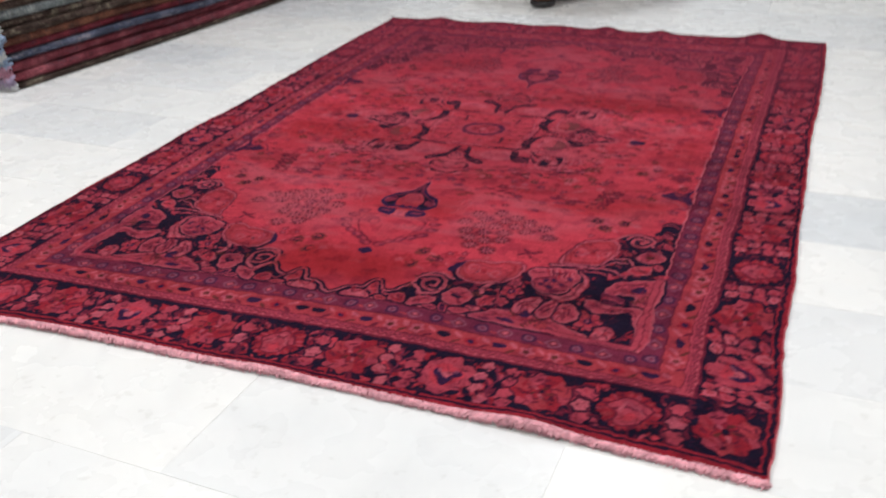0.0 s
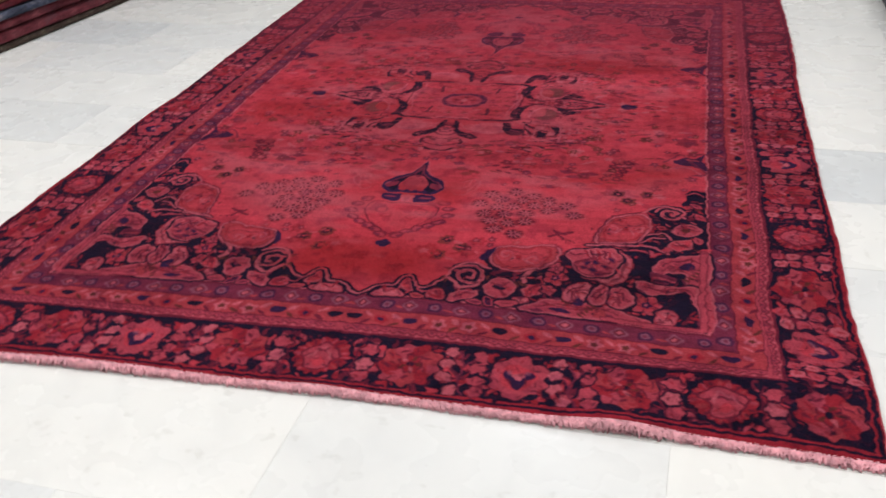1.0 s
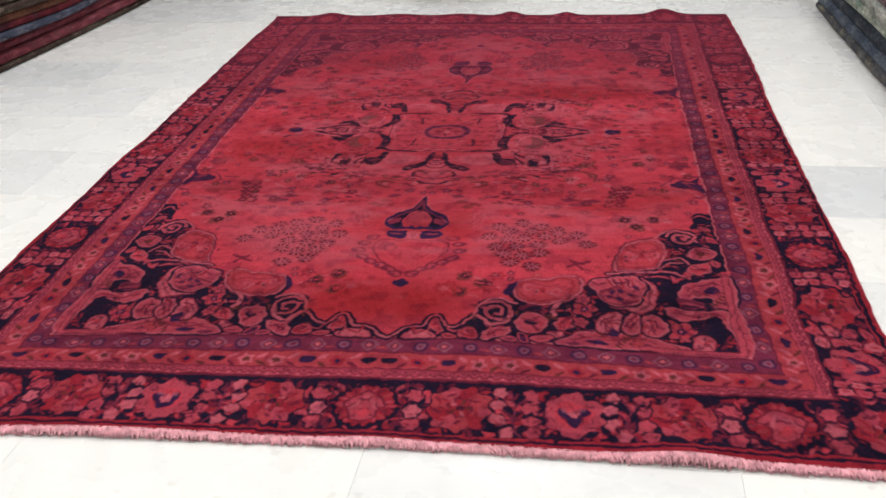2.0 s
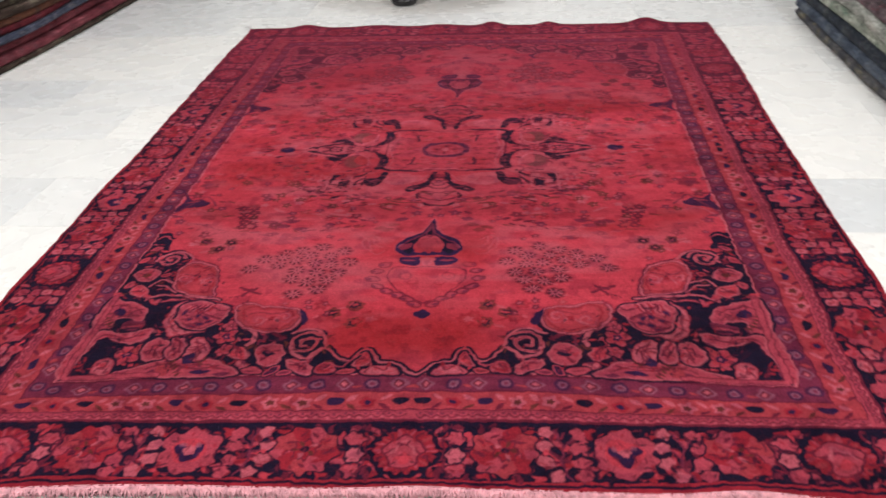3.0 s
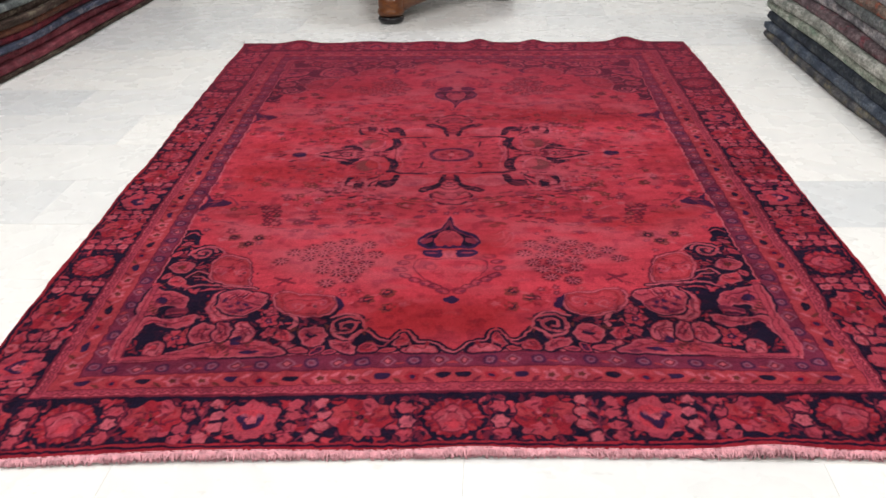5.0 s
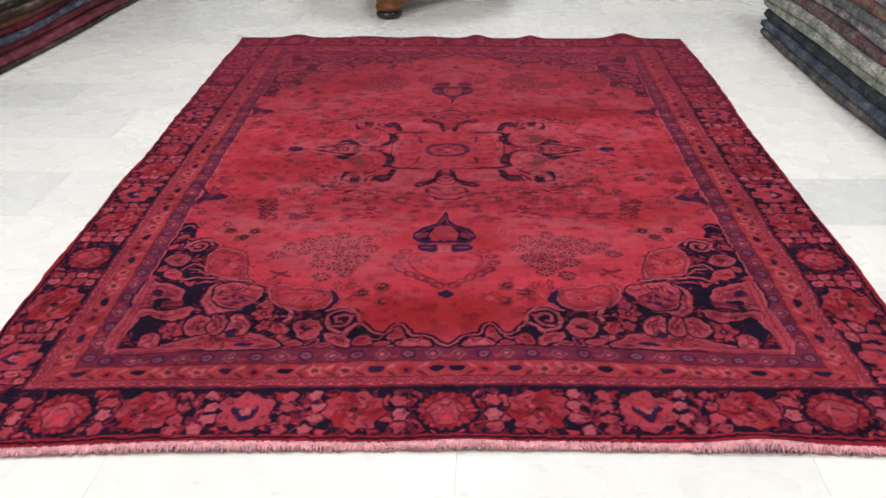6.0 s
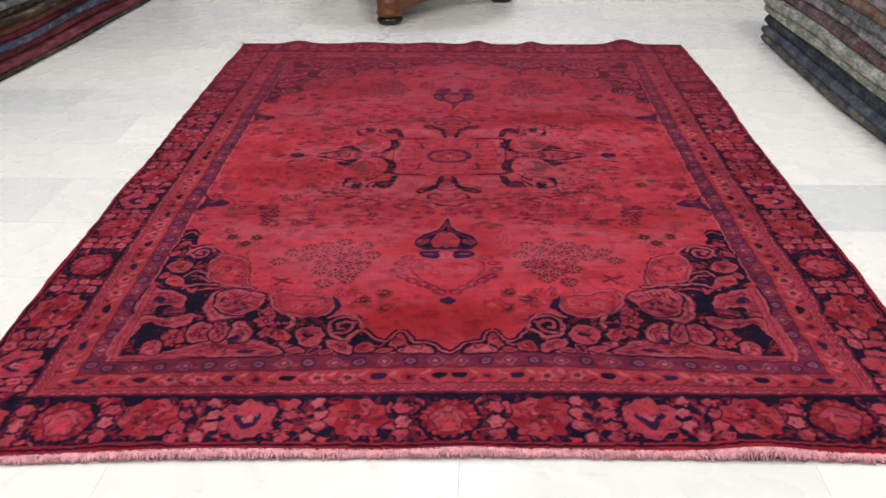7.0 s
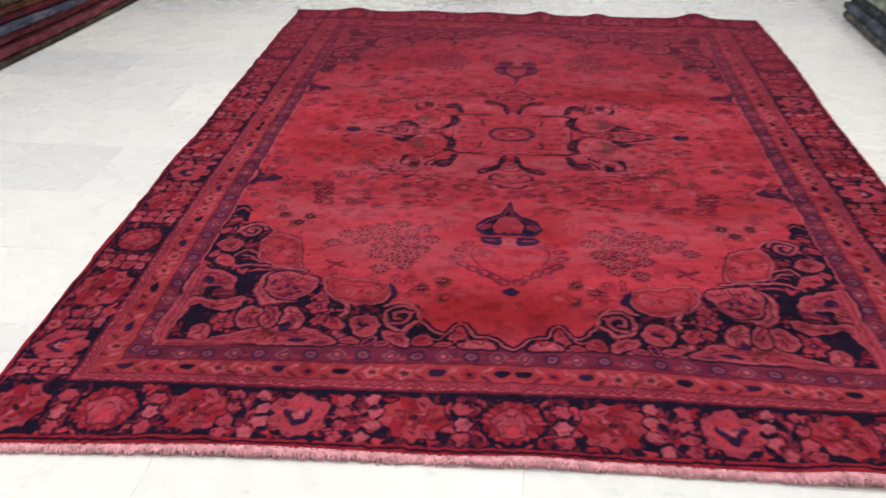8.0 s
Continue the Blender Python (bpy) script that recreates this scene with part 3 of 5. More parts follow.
def corner_curls(c):
    """Curled palmettes and leaves that fill the angle of the frame."""
    hook = [(0.613, 0.920), (0.626, 0.887), (0.656, 0.868), (0.685, 0.863), (0.717, 0.849), (0.725, 0.909), (0.716, 0.959), (0.686, 0.967), (0.679, 0.948), (0.675, 0.924), (0.645, 0.921), (0.626, 0.931)]
    rimmed(c, hook, ROSE, PINK)
    c.stroke([(0.627, 0.906), (0.653, 0.887), (0.689, 0.878), (0.708, 0.892)], 0.004, WINE)
    c.stroke([(0.629, 0.917), (0.656, 0.903), (0.686, 0.918), (0.702, 0.944)], 0.0035, WINE, 0.8)
    c.leaf((0.678, 0.901), 0.032, 0.026, 0.0, INDIGO)
    c.shape([(0.607, 0.933), (0.636, 0.930), (0.658, 0.943), (0.651, 0.959), (0.611, 0.963)], PURPLE)
    for k in range(3):
        u, v = (0.610, 0.939)
        c.stroke([(u, v + 0.010 * k), (u + 0.022, v + 0.006 * k + 0.002), (u + 0.044, v + 0.010 * k + 0.008)], 0.0035, (WINE, ROSE, NAVY)[k])
    for k in range(5):
        u, v = (0.679, 0.951)
        c.leaf((u + 0.007 * k, v - 0.010 * k), 0.020, 0.007, 0.4, OLIVE)
    tongue = [(0.577, 0.970), (0.589, 0.962), (0.619, 0.971), (0.662, 0.974), (0.700, 0.971), (0.713, 1.035), (0.702, 1.046), (0.687, 1.001), (0.661, 0.993), (0.621, 1.004), (0.588, 0.993)]
    rimmed(c, tongue, ROSE, PINK)
    c.stroke([(0.590, 0.978), (0.631, 0.987), (0.676, 0.981), (0.699, 1.001)], 0.004, WINE, 0.8)
    c.shape([(0.633, 1.020), (0.654, 1.001), (0.674, 0.988), (0.690, 0.997), (0.682, 1.023), (0.686, 1.045), (0.698, 1.051), (0.698, 1.091), (0.655, 1.092), (0.655, 1.069), (0.630, 1.051)], NAVY, rounded=False)
    rimmed(c, [(0.699, 0.974), (0.701, 1.001), (0.699, 1.038), (0.707, 1.090), (0.719, 1.107), (0.731, 1.063), (0.724, 0.964)], ROSE, PINK, None, 0.004)
    bloom(c, (0.604, 1.043), 0.030, RED, INDIGO, petals=5)
    c.leaf((0.587, 1.024), 0.030, 0.022, 0.9, BRICK)
    rimmed(c, [(0.624, 1.067), (0.644, 1.054), (0.658, 1.063), (0.655, 1.092), (0.623, 1.097)], PINK, ROSE)
    # spreading leaf mound at the foot
    rimmed(c, [(0.355, 1.112), (0.386, 1.081), (0.422, 1.062), (0.455, 1.065), (0.504, 1.061), (0.543, 1.070), (0.571, 1.082), (0.610, 1.098), (0.492, 1.111)], ROSE, PINK)
    c.stroke([(0.383, 1.096), (0.429, 1.078), (0.471, 1.080), (0.517, 1.074), (0.550, 1.087)], 0.004, WINE, 0.8)
    rimmed(c, [(0.433, 1.054), (0.439, 1.027), (0.457, 1.003), (0.477, 0.995), (0.492, 1.012), (0.492, 1.039), (0.471, 1.060), (0.446, 1.065)], PINK, ROSE)
    rimmed(c, [(0.531, 1.008), (0.549, 0.995), (0.569, 1.009), (0.576, 1.039), (0.558, 1.061), (0.535, 1.059), (0.528, 1.035)], ROSE, PINK)
    rimmed(c, [(0.498, 1.005), (0.516, 0.993), (0.521, 1.017), (0.521, 1.050), (0.499, 1.061), (0.489, 1.043)], ROSE, PINK)
    for a, b, d in (((0.443, 1.041), (0.456, 1.015), (0.475, 1.009)), ((0.448, 1.053), (0.463, 1.025), (0.481, 1.023)), ((0.494, 1.039), (0.505, 1.014), (0.515, 1.003)), ((0.501, 1.051), (0.512, 1.026), (0.519, 1.017)), ((0.541, 1.016), (0.556, 1.019), (0.560, 1.044)), ((0.537, 1.033), (0.548, 1.037), (0.551, 1.052))):
        c.stroke([a, b, d], 0.0038, WINE)
    c.leaf((0.466, 1.060), 0.032, 0.026, 1.3, INDIGO)
    c.leaf((0.432, 1.100), 0.046, 0.014, 0.1, INDIGO)
    c.leaf((0.385, 1.108), 0.034, 0.012, 0.1, PURPLE)
    c.leaf((0.534, 1.101), 0.032, 0.018, 0.5, PURPLE)
    c.oval((0.510, 1.092), 0.017, 0.016, BRICK)
    for k in range(5):
        u, v = (0.474, 1.104)
        c.leaf((u + 0.006 * k, v - 0.009 * k), 0.018, 0.006, 0.8, OLIVE)


def corner_sprays(c):
    """Buds, bells and feathered leaves along the scrolled edge."""
    rimmed(c, [(0.270, 1.055), (0.278, 1.030), (0.302, 1.018), (0.326, 1.024), (0.335, 1.045), (0.318, 1.075), (0.288, 1.083)], ROSE, PINK)
    c.leaf((0.301, 1.048), 0.036, 0.016, 0.0, NAVY)
    c.leaf((0.301, 1.044), 0.020, 0.006, 0.0, PURPLE)
    rimmed(c, [(0.347, 1.058), (0.365, 1.018), (0.381, 0.996), (0.392, 1.014), (0.389, 1.048), (0.367, 1.065)], RED, PINK)
    for k in range(4):
        u, v = (0.359, 1.052)
        c.stroke([(u + 0.006 * k, v - 0.006 * k), (u + 0.012 + 0.006 * k, v - 0.026 - 0.004 * k)], 0.003, WINE)
    c.stroke([(0.375, 0.961), (0.353, 0.979), (0.344, 1.002), (0.353, 1.019), (0.374, 1.014)], 0.017, NAVY)
    c.stroke([(0.375, 0.961), (0.353, 0.979), (0.344, 1.002), (0.353, 1.019)], 0.010, PINK)
    c.stroke([(0.333, 0.975), (0.324, 0.997), (0.333, 1.020)], 0.007, PURPLE)
    bloom(c, (0.412, 0.991), 0.026, RED, INDIGO, petals=5)
    bloom(c, (0.409, 0.955), 0.019, ROSE, WINE, petals=5)
    bloom(c, (0.401, 1.037), 0.017, ROSE, CRIMSON, petals=5)
    bloom(c, (0.353, 1.091), 0.020, PINK, ROSE, petals=5)
    curl(c, (0.324, 1.099), 0.044, -0.2, ROSE)
    curl(c, (0.285, 1.101), 0.038, 0.9, INDIGO)
    rimmed(c, [(0.202, 1.099), (0.218, 1.076), (0.239, 1.074), (0.259, 1.069), (0.251, 1.093), (0.229, 1.107), (0.208, 1.113)], ROSE, PINK)
    c.stroke([(0.213, 1.099), (0.232, 1.086), (0.251, 1.080)], 0.0035, WINE)
    curl(c, (0.258, 1.108), 0.030, 0.1, PURPLE)
    rimmed(c, [(0.154, 1.105), (0.166, 1.080), (0.185, 1.079), (0.193, 1.108)], CRIMSON, ROSE)
    curl(c, (0.135, 1.105), 0.034, 0.2, BRICK)
    rimmed(c, [(0.033, 1.114), (0.052, 1.091), (0.081, 1.089), (0.102, 1.111)], PINK, ROSE)
    rimmed(c, [(0.086, 1.059), (0.098, 1.044), (0.110, 1.061), (0.122, 1.088), (0.101, 1.087)], RED, PINK, None, 0.0035)
    # flowers and leaves under the upper scroll
    rimmed(c, [(0.643, 0.747), (0.659, 0.724), (0.689, 0.723), (0.705, 0.747), (0.686, 0.770), (0.658, 0.773)], ROSE, PINK)
    c.leaf((0.671, 0.750), 0.022, 0.016, 0.0, OLIVE)
    rimmed(c, [(0.640, 0.828), (0.656, 0.804), (0.686, 0.792), (0.683, 0.823), (0.657, 0.841)], RED, PINK)
    curl(c, (0.705, 0.681), 0.036, 0.9, RED)
    curl(c, (0.699, 0.792), 0.034, 1.2, ROSE)
    curl(c, (0.697, 0.623), 0.032, 0.6, ROSE)
    bloom(c, (0.632, 0.678), 0.017, ROSE, WINE, petals=5)
    curl(c, (0.622, 0.748), 0.026, 0.3, CRIMSON)
    for line, wide in (([(0.571, 0.805), (0.598, 0.779), (0.627, 0.771), (0.646, 0.799)], 0.0060), ([(0.575, 0.821), (0.602, 0.799), (0.628, 0.790)], 0.0045), ([(0.464, 0.851), (0.507, 0.845), (0.562, 0.837), (0.604, 0.834), (0.635, 0.855)], 0.0065)):
        c.stroke(line, wide + 0.010, NAVY)
        c.stroke(line, wide, PINK)
    c.stroke([(0.533, 0.859), (0.574, 0.853), (0.615, 0.866)], 0.006, ROSE)


def spandrel(c):
    """The dark corner piece with its scrolled edge."""
    corner_ground(c)
    strew(c, 170, (0.10, 0.71, 0.56, 1.11), 0.028, 31)
    corner_sprays(c)
    corner_curls(c)
    corner_paisley(c)
    cartouches(c)
    c.stroke(EDGE, 0.019, NAVY)
    c.stroke(EDGE, 0.0048, PINK)
    c.stroke([(u + 0.012, v + 0.017) for u, v in EDGE[3:-2]], 0.0035, ROSE)
    for p, r, way, start in (((0.229, 1.016), 0.040, 1, -2.3), ((0.640, 0.675), 0.036, 1, -2.9)):
        c.spiral(p, r + 0.004, 1.75, start, 0.024, NAVY, way)
        c.spiral(p, r, 1.65, start, 0.0080, PINK, way)
        c.spiral(p, r, 1.65, start, 0.0025, CRIMSON, way)
    c.stroke([(0.183, 1.030), (0.192, 0.998), (0.208, 0.973), (0.234, 0.966), (0.265, 0.978)], 0.0065, PINK)
    c.stroke([(0.190, 1.034), (0.216, 1.059), (0.246, 1.054), (0.261, 1.026)], 0.0080, PINK)
    c.stroke(CROWN, 0.0040, WINE)
    c.stroke([(0.578, 0.678), (0.602, 0.647), (0.633, 0.637), (0.659, 0.650), (0.674, 0.688)], 0.0060, PINK)
    strew(c, 420, (0.05, 0.71, 0.58, 1.11), 0.014, 32)
    nicks(c, 420, (0.10, 0.70, 0.62, 1.10), lambda u, v: u + v > 1.24, 33)
    # pale band round the angle of the frame
    for wide, colour in ((0.016, WINE), (0.011, ROSE)):
        c.stroke([(0.710, 0.84), (0.710, 1.00), (0.709, 1.085), (0.704, 1.103), (0.680, 1.105), (0.52, 1.105)], wide, colour)


def medallion(c):
    """Central medallion: ring, square panel, four hooked arms with boxed ends, and pendants."""
    rnd = random.Random(21)
    c.shape([(0, 0), (0, 0.40), (0.04, 0.36), (0.08, 0.31), (0.15, 0.33), (0.33, 0.30), (0.37, 0.20), (0.33, 0.07), (0.46, 0.02), (0.46, 0)], ROSE, 0.35, rounded=False)
    c.oval((0, 0), 0.082, 0.068, ROSE)
    c.rosette((0, 0), 0.077, 4, (0.080, 0.012, 0.032), 0.10, 0.785, squash=0.82)
    c.stroke([(0.0, 0.054), (0.046, 0.042), (0.066, 0.0)], 0.005, INDIGO, 0.7)
    c.oval((0, 0), 0.056, 0.043, ROSE)
    c.oval((0, 0), 0.042, 0.033, CRIMSON, alpha=0.6)
    for w in range(8):
        c.leaf((0.026 * math.cos(w * 0.785), 0.024 * math.sin(w * 0.785)), 0.020, 0.009, w * 0.785, ROSE if w % 2 else WINE)
    c.oval((0, 0), 0.010, 0.012, PINK)
    for k in range(46):
        u, v = rnd.uniform(0.0, 0.165), rnd.uniform(0.0, 0.155)
        if math.hypot(u / 0.085, v / 0.075) > 1.05:
            c.leaf((u, v), rnd.uniform(0.014, 0.034), rnd.uniform(0.005, 0.008), rnd.uniform(-0.5, 0.5), rnd.choice((WINE, OLIVE, PURPLE, PINK, WINE)), 0.8)
    c.stroke([(0.088, 0.066), (0.094, 0.110)], 0.010, DUSK, 0.8)
    c.stroke([(0.076, 0.110), (0.108, 0.118)], 0.006, WINE, 0.9)
    # square panel
    for inset, colour in ((0.0, WINE), (0.008, PINK)):
        c.stroke([(0.178 - inset, 0.0), (0.178 - inset, 0.140 - inset), (0.164 - inset, 0.158 - inset), (0.060, 0.160 - inset), (0.045, 0.150 - inset), (0.0, 0.150 - inset)], 0.005, colour)
    c.stroke([(0.072, 0.159), (0.106, 0.155), (0.157, 0.155), (0.186, 0.136)], 0.011, DUSK)
    c.stroke([(0.089, 0.181), (0.140, 0.177), (0.181, 0.181)], 0.005, PINK)
    # close-set leaves and rods behind the arms
    for k in range(170):
        u, v = rnd.uniform(0.215, 0.385), rnd.uniform(0.0, 0.300)
        if u > 0.33 and v > 0.06 and v < 0.19:
            continue
        c.leaf((u, v), rnd.uniform(0.012, 0.032), rnd.uniform(0.005, 0.010), rnd.choice((-0.2, 0.1, 0.3, 1.5)), rnd.choice((ROSE, PINK, PINK, WINE, DUSK, DUSK, PURPLE)), 0.85)
    # hooked arm round an olive boss
    c.oval((0.267, 0.095), 0.040, 0.050, WINE, alpha=0.5)
    c.oval((0.267, 0.095), 0.032, 0.040, (0.120, 0.030, 0.034), alpha=0.95)
    c.oval((0.246, 0.086), 0.020, 0.034, BRICK, 0.3)
    c.stroke([(0.221, 0.119), (0.227, 0.073), (0.249, 0.045), (0.274, 0.040)], 0.008, PINK)
    c.shape([(0.211, 0.027), (0.179, 0.046), (0.164, 0.083), (0.168, 0.123), (0.185, 0.150), (0.202, 0.145), (0.196, 0.119), (0.195, 0.078), (0.206, 0.046)], DUSK)
    c.stroke([(0.196, 0.036), (0.222, 0.021), (0.254, 0.011), (0.285, 0.030), (0.311, 0.053)], 0.008, DUSK)
    c.stroke([(0.162, 0.017), (0.152, 0.092), (0.162, 0.146)], 0.004, PINK)
    c.shape([(0.295, 0.035), (0.322, 0.039), (0.356, 0.062), (0.340, 0.085), (0.306, 0.077)], DUSK)
    c.stroke([(0.213, 0.064), (0.249, 0.035), (0.287, 0.054), (0.313, 0.077)], 0.004, PINK)
    c.leaf((0.180, 0.092), 0.024, 0.005, 1.4, PURPLE)
    # clubbed hook, with the pale petal it encloses
    c.oval((0.122, 0.215), 0.056, 0.036, PINK, alpha=0.75)
    c.oval((0.119, 0.216), 0.036, 0.020, ROSE, alpha=0.8)
    c.shape([(0.157, 0.172), (0.174, 0.172), (0.185, 0.206), (0.209, 0.210), (0.226, 0.227), (0.214, 0.252), (0.191, 0.261), (0.171, 0.244), (0.161, 0.210)], DUSK)
    c.leaf((0.194, 0.223), 0.034, 0.009, 0.5, PURPLE)
    c.stroke([(0.188, 0.158), (0.211, 0.180), (0.233, 0.205), (0.235, 0.235)], 0.0045, PINK)
    # boxed end
    c.shape([(0.251, 0.175), (0.315, 0.174), (0.322, 0.254), (0.262, 0.268)], WINE, 0.55, rounded=False)
    c.shape([(0.262, 0.218), (0.289, 0.213), (0.293, 0.260), (0.264, 0.264)], DUSK, rounded=False)
    c.shape([(0.295, 0.184), (0.319, 0.183), (0.323, 0.222), (0.312, 0.250), (0.309, 0.213)], DUSK, rounded=False)
    c.stroke([(0.255, 0.175), (0.312, 0.170), (0.325, 0.254), (0.259, 0.272), (0.255, 0.222)], 0.005, PINK)
    c.shape([(0.289, 0.222), (0.312, 0.222), (0.313, 0.242), (0.292, 0.247)], PINK, rounded=False)
    c.shape([(0.254, 0.188), (0.278, 0.184), (0.277, 0.205), (0.256, 0.209)], PINK, rounded=False)
    c.stroke([(0.212, 0.163), (0.228, 0.184), (0.247, 0.197)], 0.008, DUSK)
    c.stroke([(0.220, 0.210), (0.239, 0.227), (0.247, 0.248)], 0.007, DUSK)
    for k in range(26):
        u, v = rnd.uniform(0.205, 0.300), rnd.uniform(0.160, 0.285)
        c.leaf((u, v), rnd.uniform(0.010, 0.024), rnd.uniform(0.004, 0.008), rnd.choice((0.1, 1.4, 0.3)), rnd.choice((ROSE, PINK, WINE, DUSK, RED)), 0.85)
    # side pendant
    for k in range(6):
        u = 0.215 + 0.040 * k
        c.leaf((u, 0.014), 0.036, 0.016, 0.3, DUSK if k % 2 else WINE)
        c.leaf((u + 0.02, 0.026 - 0.002 * k), 0.030, 0.011, -0.5, PINK)
        c.leaf((u + 0.02, 0.026 - 0.002 * k), 0.020, 0.004, -0.5, WINE)
    c.stroke([(0.32, 0.046), (0.37, 0.034), (0.43, 0.010)], 0.010, DUSK)
    c.stroke([(0.33, 0.056), (0.39, 0.040), (0.445, 0.008)], 0.0045, PINK)
    bloom(c, (0.270, 0.0), 0.022, ROSE, CRIMSON, WINE, 5)
    bloom(c, (0.345, 0.0), 0.018, ROSE, PURPLE, DUSK, 5)
    c.shape([(0.474, 0.0), (0.486, 0.020), (0.506, 0.018), (0.522, 0.0), (0.506, -0.018), (0.486, -0.020)], INDIGO)
    c.stroke([(0.434, 0.0), (0.476, 0.0)], 0.005, WINE)
    # lower pendant: dark wings, tiers and crossbar
    c.shape([(0.011, 0.169), (0.024, 0.169), (0.035, 0.220), (0.052, 0.245), (0.078, 0.257), (0.099, 0.278), (0.085, 0.294), (0.055, 0.282), (0.029, 0.254), (0.015, 0.216)], DUSK)
    c.leaf((0.066, 0.266), 0.030, 0.007, 0.3, PURPLE)
    c.stroke([(0.052, 0.298), (0.062, 0.315), (0.055, 0.334)], 0.008, DUSK, 0.9)
    c.stroke([(0.034, 0.186), (0.059, 0.224), (0.093, 0.232), (0.109, 0.198)], 0.0045, PINK)
    c.oval((0.075, 0.207), 0.028, 0.020, PINK, 0.2, 0.5)
    c.oval((0.0, 0.195), 0.018, 0.016, WINE, alpha=0.8)
    bloom(c, (0.0, 0.228), 0.022, ROSE, PURPLE, WINE, 5)
    for v, half, colour in ((0.265, 0.030, WINE), (0.300, 0.044, OLIVE), (0.372, 0.040, DUSK)):
        c.stroke([(0.0, v + 0.008), (half * 0.6, v + 0.004), (half, v - 0.010)], 0.010, colour, 0.9)
    c.stroke([(0.0, 0.300), (0.036, 0.292), (0.056, 0.316), (0.030, 0.340), (0.0, 0.346)], 0.007, WINE, 0.9)
    c.oval((0.0, 0.318), 0.026, 0.016, ROSE)
    c.rosette((0.0, 0.402), 0.016, 5, WINE, 0.3, alpha=0.7)
    for k in range(24):
        u, v = rnd.uniform(0.0, 0.085), rnd.uniform(0.20, 0.37)
        c.leaf((u, v), rnd.uniform(0.012, 0.024), rnd.uniform(0.004, 0.007), rnd.uniform(-0.4, 0.4), rnd.choice((ROSE, PINK, WINE, DUSK, PURPLE)), 0.75)


def pendant(c):
    """Spade-shaped pendant with the heart-shaped wreath below it."""
    spade = [(0.000, 0.458), (0.010, 0.505), (0.028, 0.541), (0.054, 0.561), (0.074, 0.582), (0.081, 0.615), (0.073, 0.644), (0.055, 0.658), (0.033, 0.655), (0.000, 0.655), (-0.02, 0.66), (-0.02, 0.50)]
    c.stroke(spade, 0.009, PINK, 0.5, closed=True)
    c.shape(spade, INDIGO)
    c.shape([(0.000, 0.480), (0.009, 0.519), (0.027, 0.555), (0.047, 0.579), (0.063, 0.605), (0.056, 0.642), (0.041, 0.642), (0.037, 0.596), (0.021, 0.561), (0.000, 0.548), (-0.02, 0.55)], NAVY)
    c.shape([(0.000, 0.548), (0.021, 0.561), (0.036, 0.596), (0.033, 0.632), (0.021, 0.642), (0.009, 0.633), (0.000, 0.642), (-0.02, 0.63), (-0.02, 0.57)], ROSE)
    c.stroke([(0.000, 0.566), (0.017, 0.575), (0.028, 0.606)], 0.004, WINE, 0.7)
    c.oval((0.0, 0.628), 0.016, 0.012, PURPLE, alpha=0.6)
    c.leaf((0.056, 0.609), 0.046, 0.020, 1.0, PURPLE)
    c.stroke([(0.000, 0.487), (0.012, 0.534), (0.033, 0.565), (0.060, 0.589), (0.070, 0.619)], 0.0045, PURPLE)
    c.stroke([(0.000, 0.505), (0.009, 0.541), (0.000, 0.558)], 0.006, PURPLE, 0.8)
    c.leaf((0.069, 0.605), 0.026, 0.008, 1.1, LILAC, 0.6)
    c.shape([(0.013, 0.667), (0.036, 0.661), (0.065, 0.664), (0.072, 0.680), (0.061, 0.699), (0.033, 0.705), (0.017, 0.699)], INDIGO)
    c.leaf((0.045, 0.680), 0.036, 0.008, 0.0, PURPLE)
    c.shape([(0.000, 0.658), (0.006, 0.667), (0.020, 0.674), (0.012, 0.692), (0.007, 0.705), (-0.006, 0.70), (-0.006, 0.66)], PINK)
    heart = [(0.000, 0.711), (0.041, 0.714), (0.072, 0.713), (0.090, 0.729), (0.091, 0.760), (0.073, 0.800), (0.040, 0.839), (0.000, 0.867)]
    c.shape(heart + [(-0.01, 0.86), (-0.01, 0.72)], RED, 0.5)
    c.stroke(heart, 0.0045, WINE, 0.9)
    for p, turn in (((0.101, 0.701), 0.1), ((0.119, 0.731), -0.1), ((0.124, 0.764), -0.2), ((0.109, 0.797), -0.5), ((0.086, 0.819), -0.6), ((0.060, 0.836), -0.6), ((0.038, 0.852), -0.5), ((0.020, 0.872), -0.4)):
        c.oval(p, 0.019, 0.013, WINE, turn, 0.9)
        c.oval(p, 0.013, 0.007, ROSE, turn, 0.9)
        c.leaf((p[0] + 0.008, p[1]), 0.018, 0.009, turn, PURPLE)
    c.rosette((0.000, 0.908), 0.018, 4, INDIGO, 0.2)
    c.oval((0.051, 0.752), 0.017, 0.017, WINE, alpha=0.6)
    c.oval((0.051, 0.752), 0.012, 0.012, RED)
    c.oval((0.032, 0.781), 0.015, 0.013, CRIMSON, alpha=0.7)
    c.oval((0.032, 0.781), 0.010, 0.008, RED)
    # pale arabesque and leaves beside the spade
    for line in ([(0.100, 0.629), (0.126, 0.647), (0.156, 0.608), (0.164, 0.575), (0.144, 0.547)], [(0.120, 0.575), (0.138, 0.554), (0.130, 0.601), (0.109, 0.609)], [(0.138, 0.628), (0.148, 0.588), (0.161, 0.561)]):
        c.stroke(line, 0.0045, BRICK, 0.9)
        c.stroke([(u + 0.005, v + 0.004) for u, v in line], 0.0030, PINK, 0.8)
    c.leaf((0.085, 0.461), 0.038, 0.022, 0.3, PURPLE, 0.9)
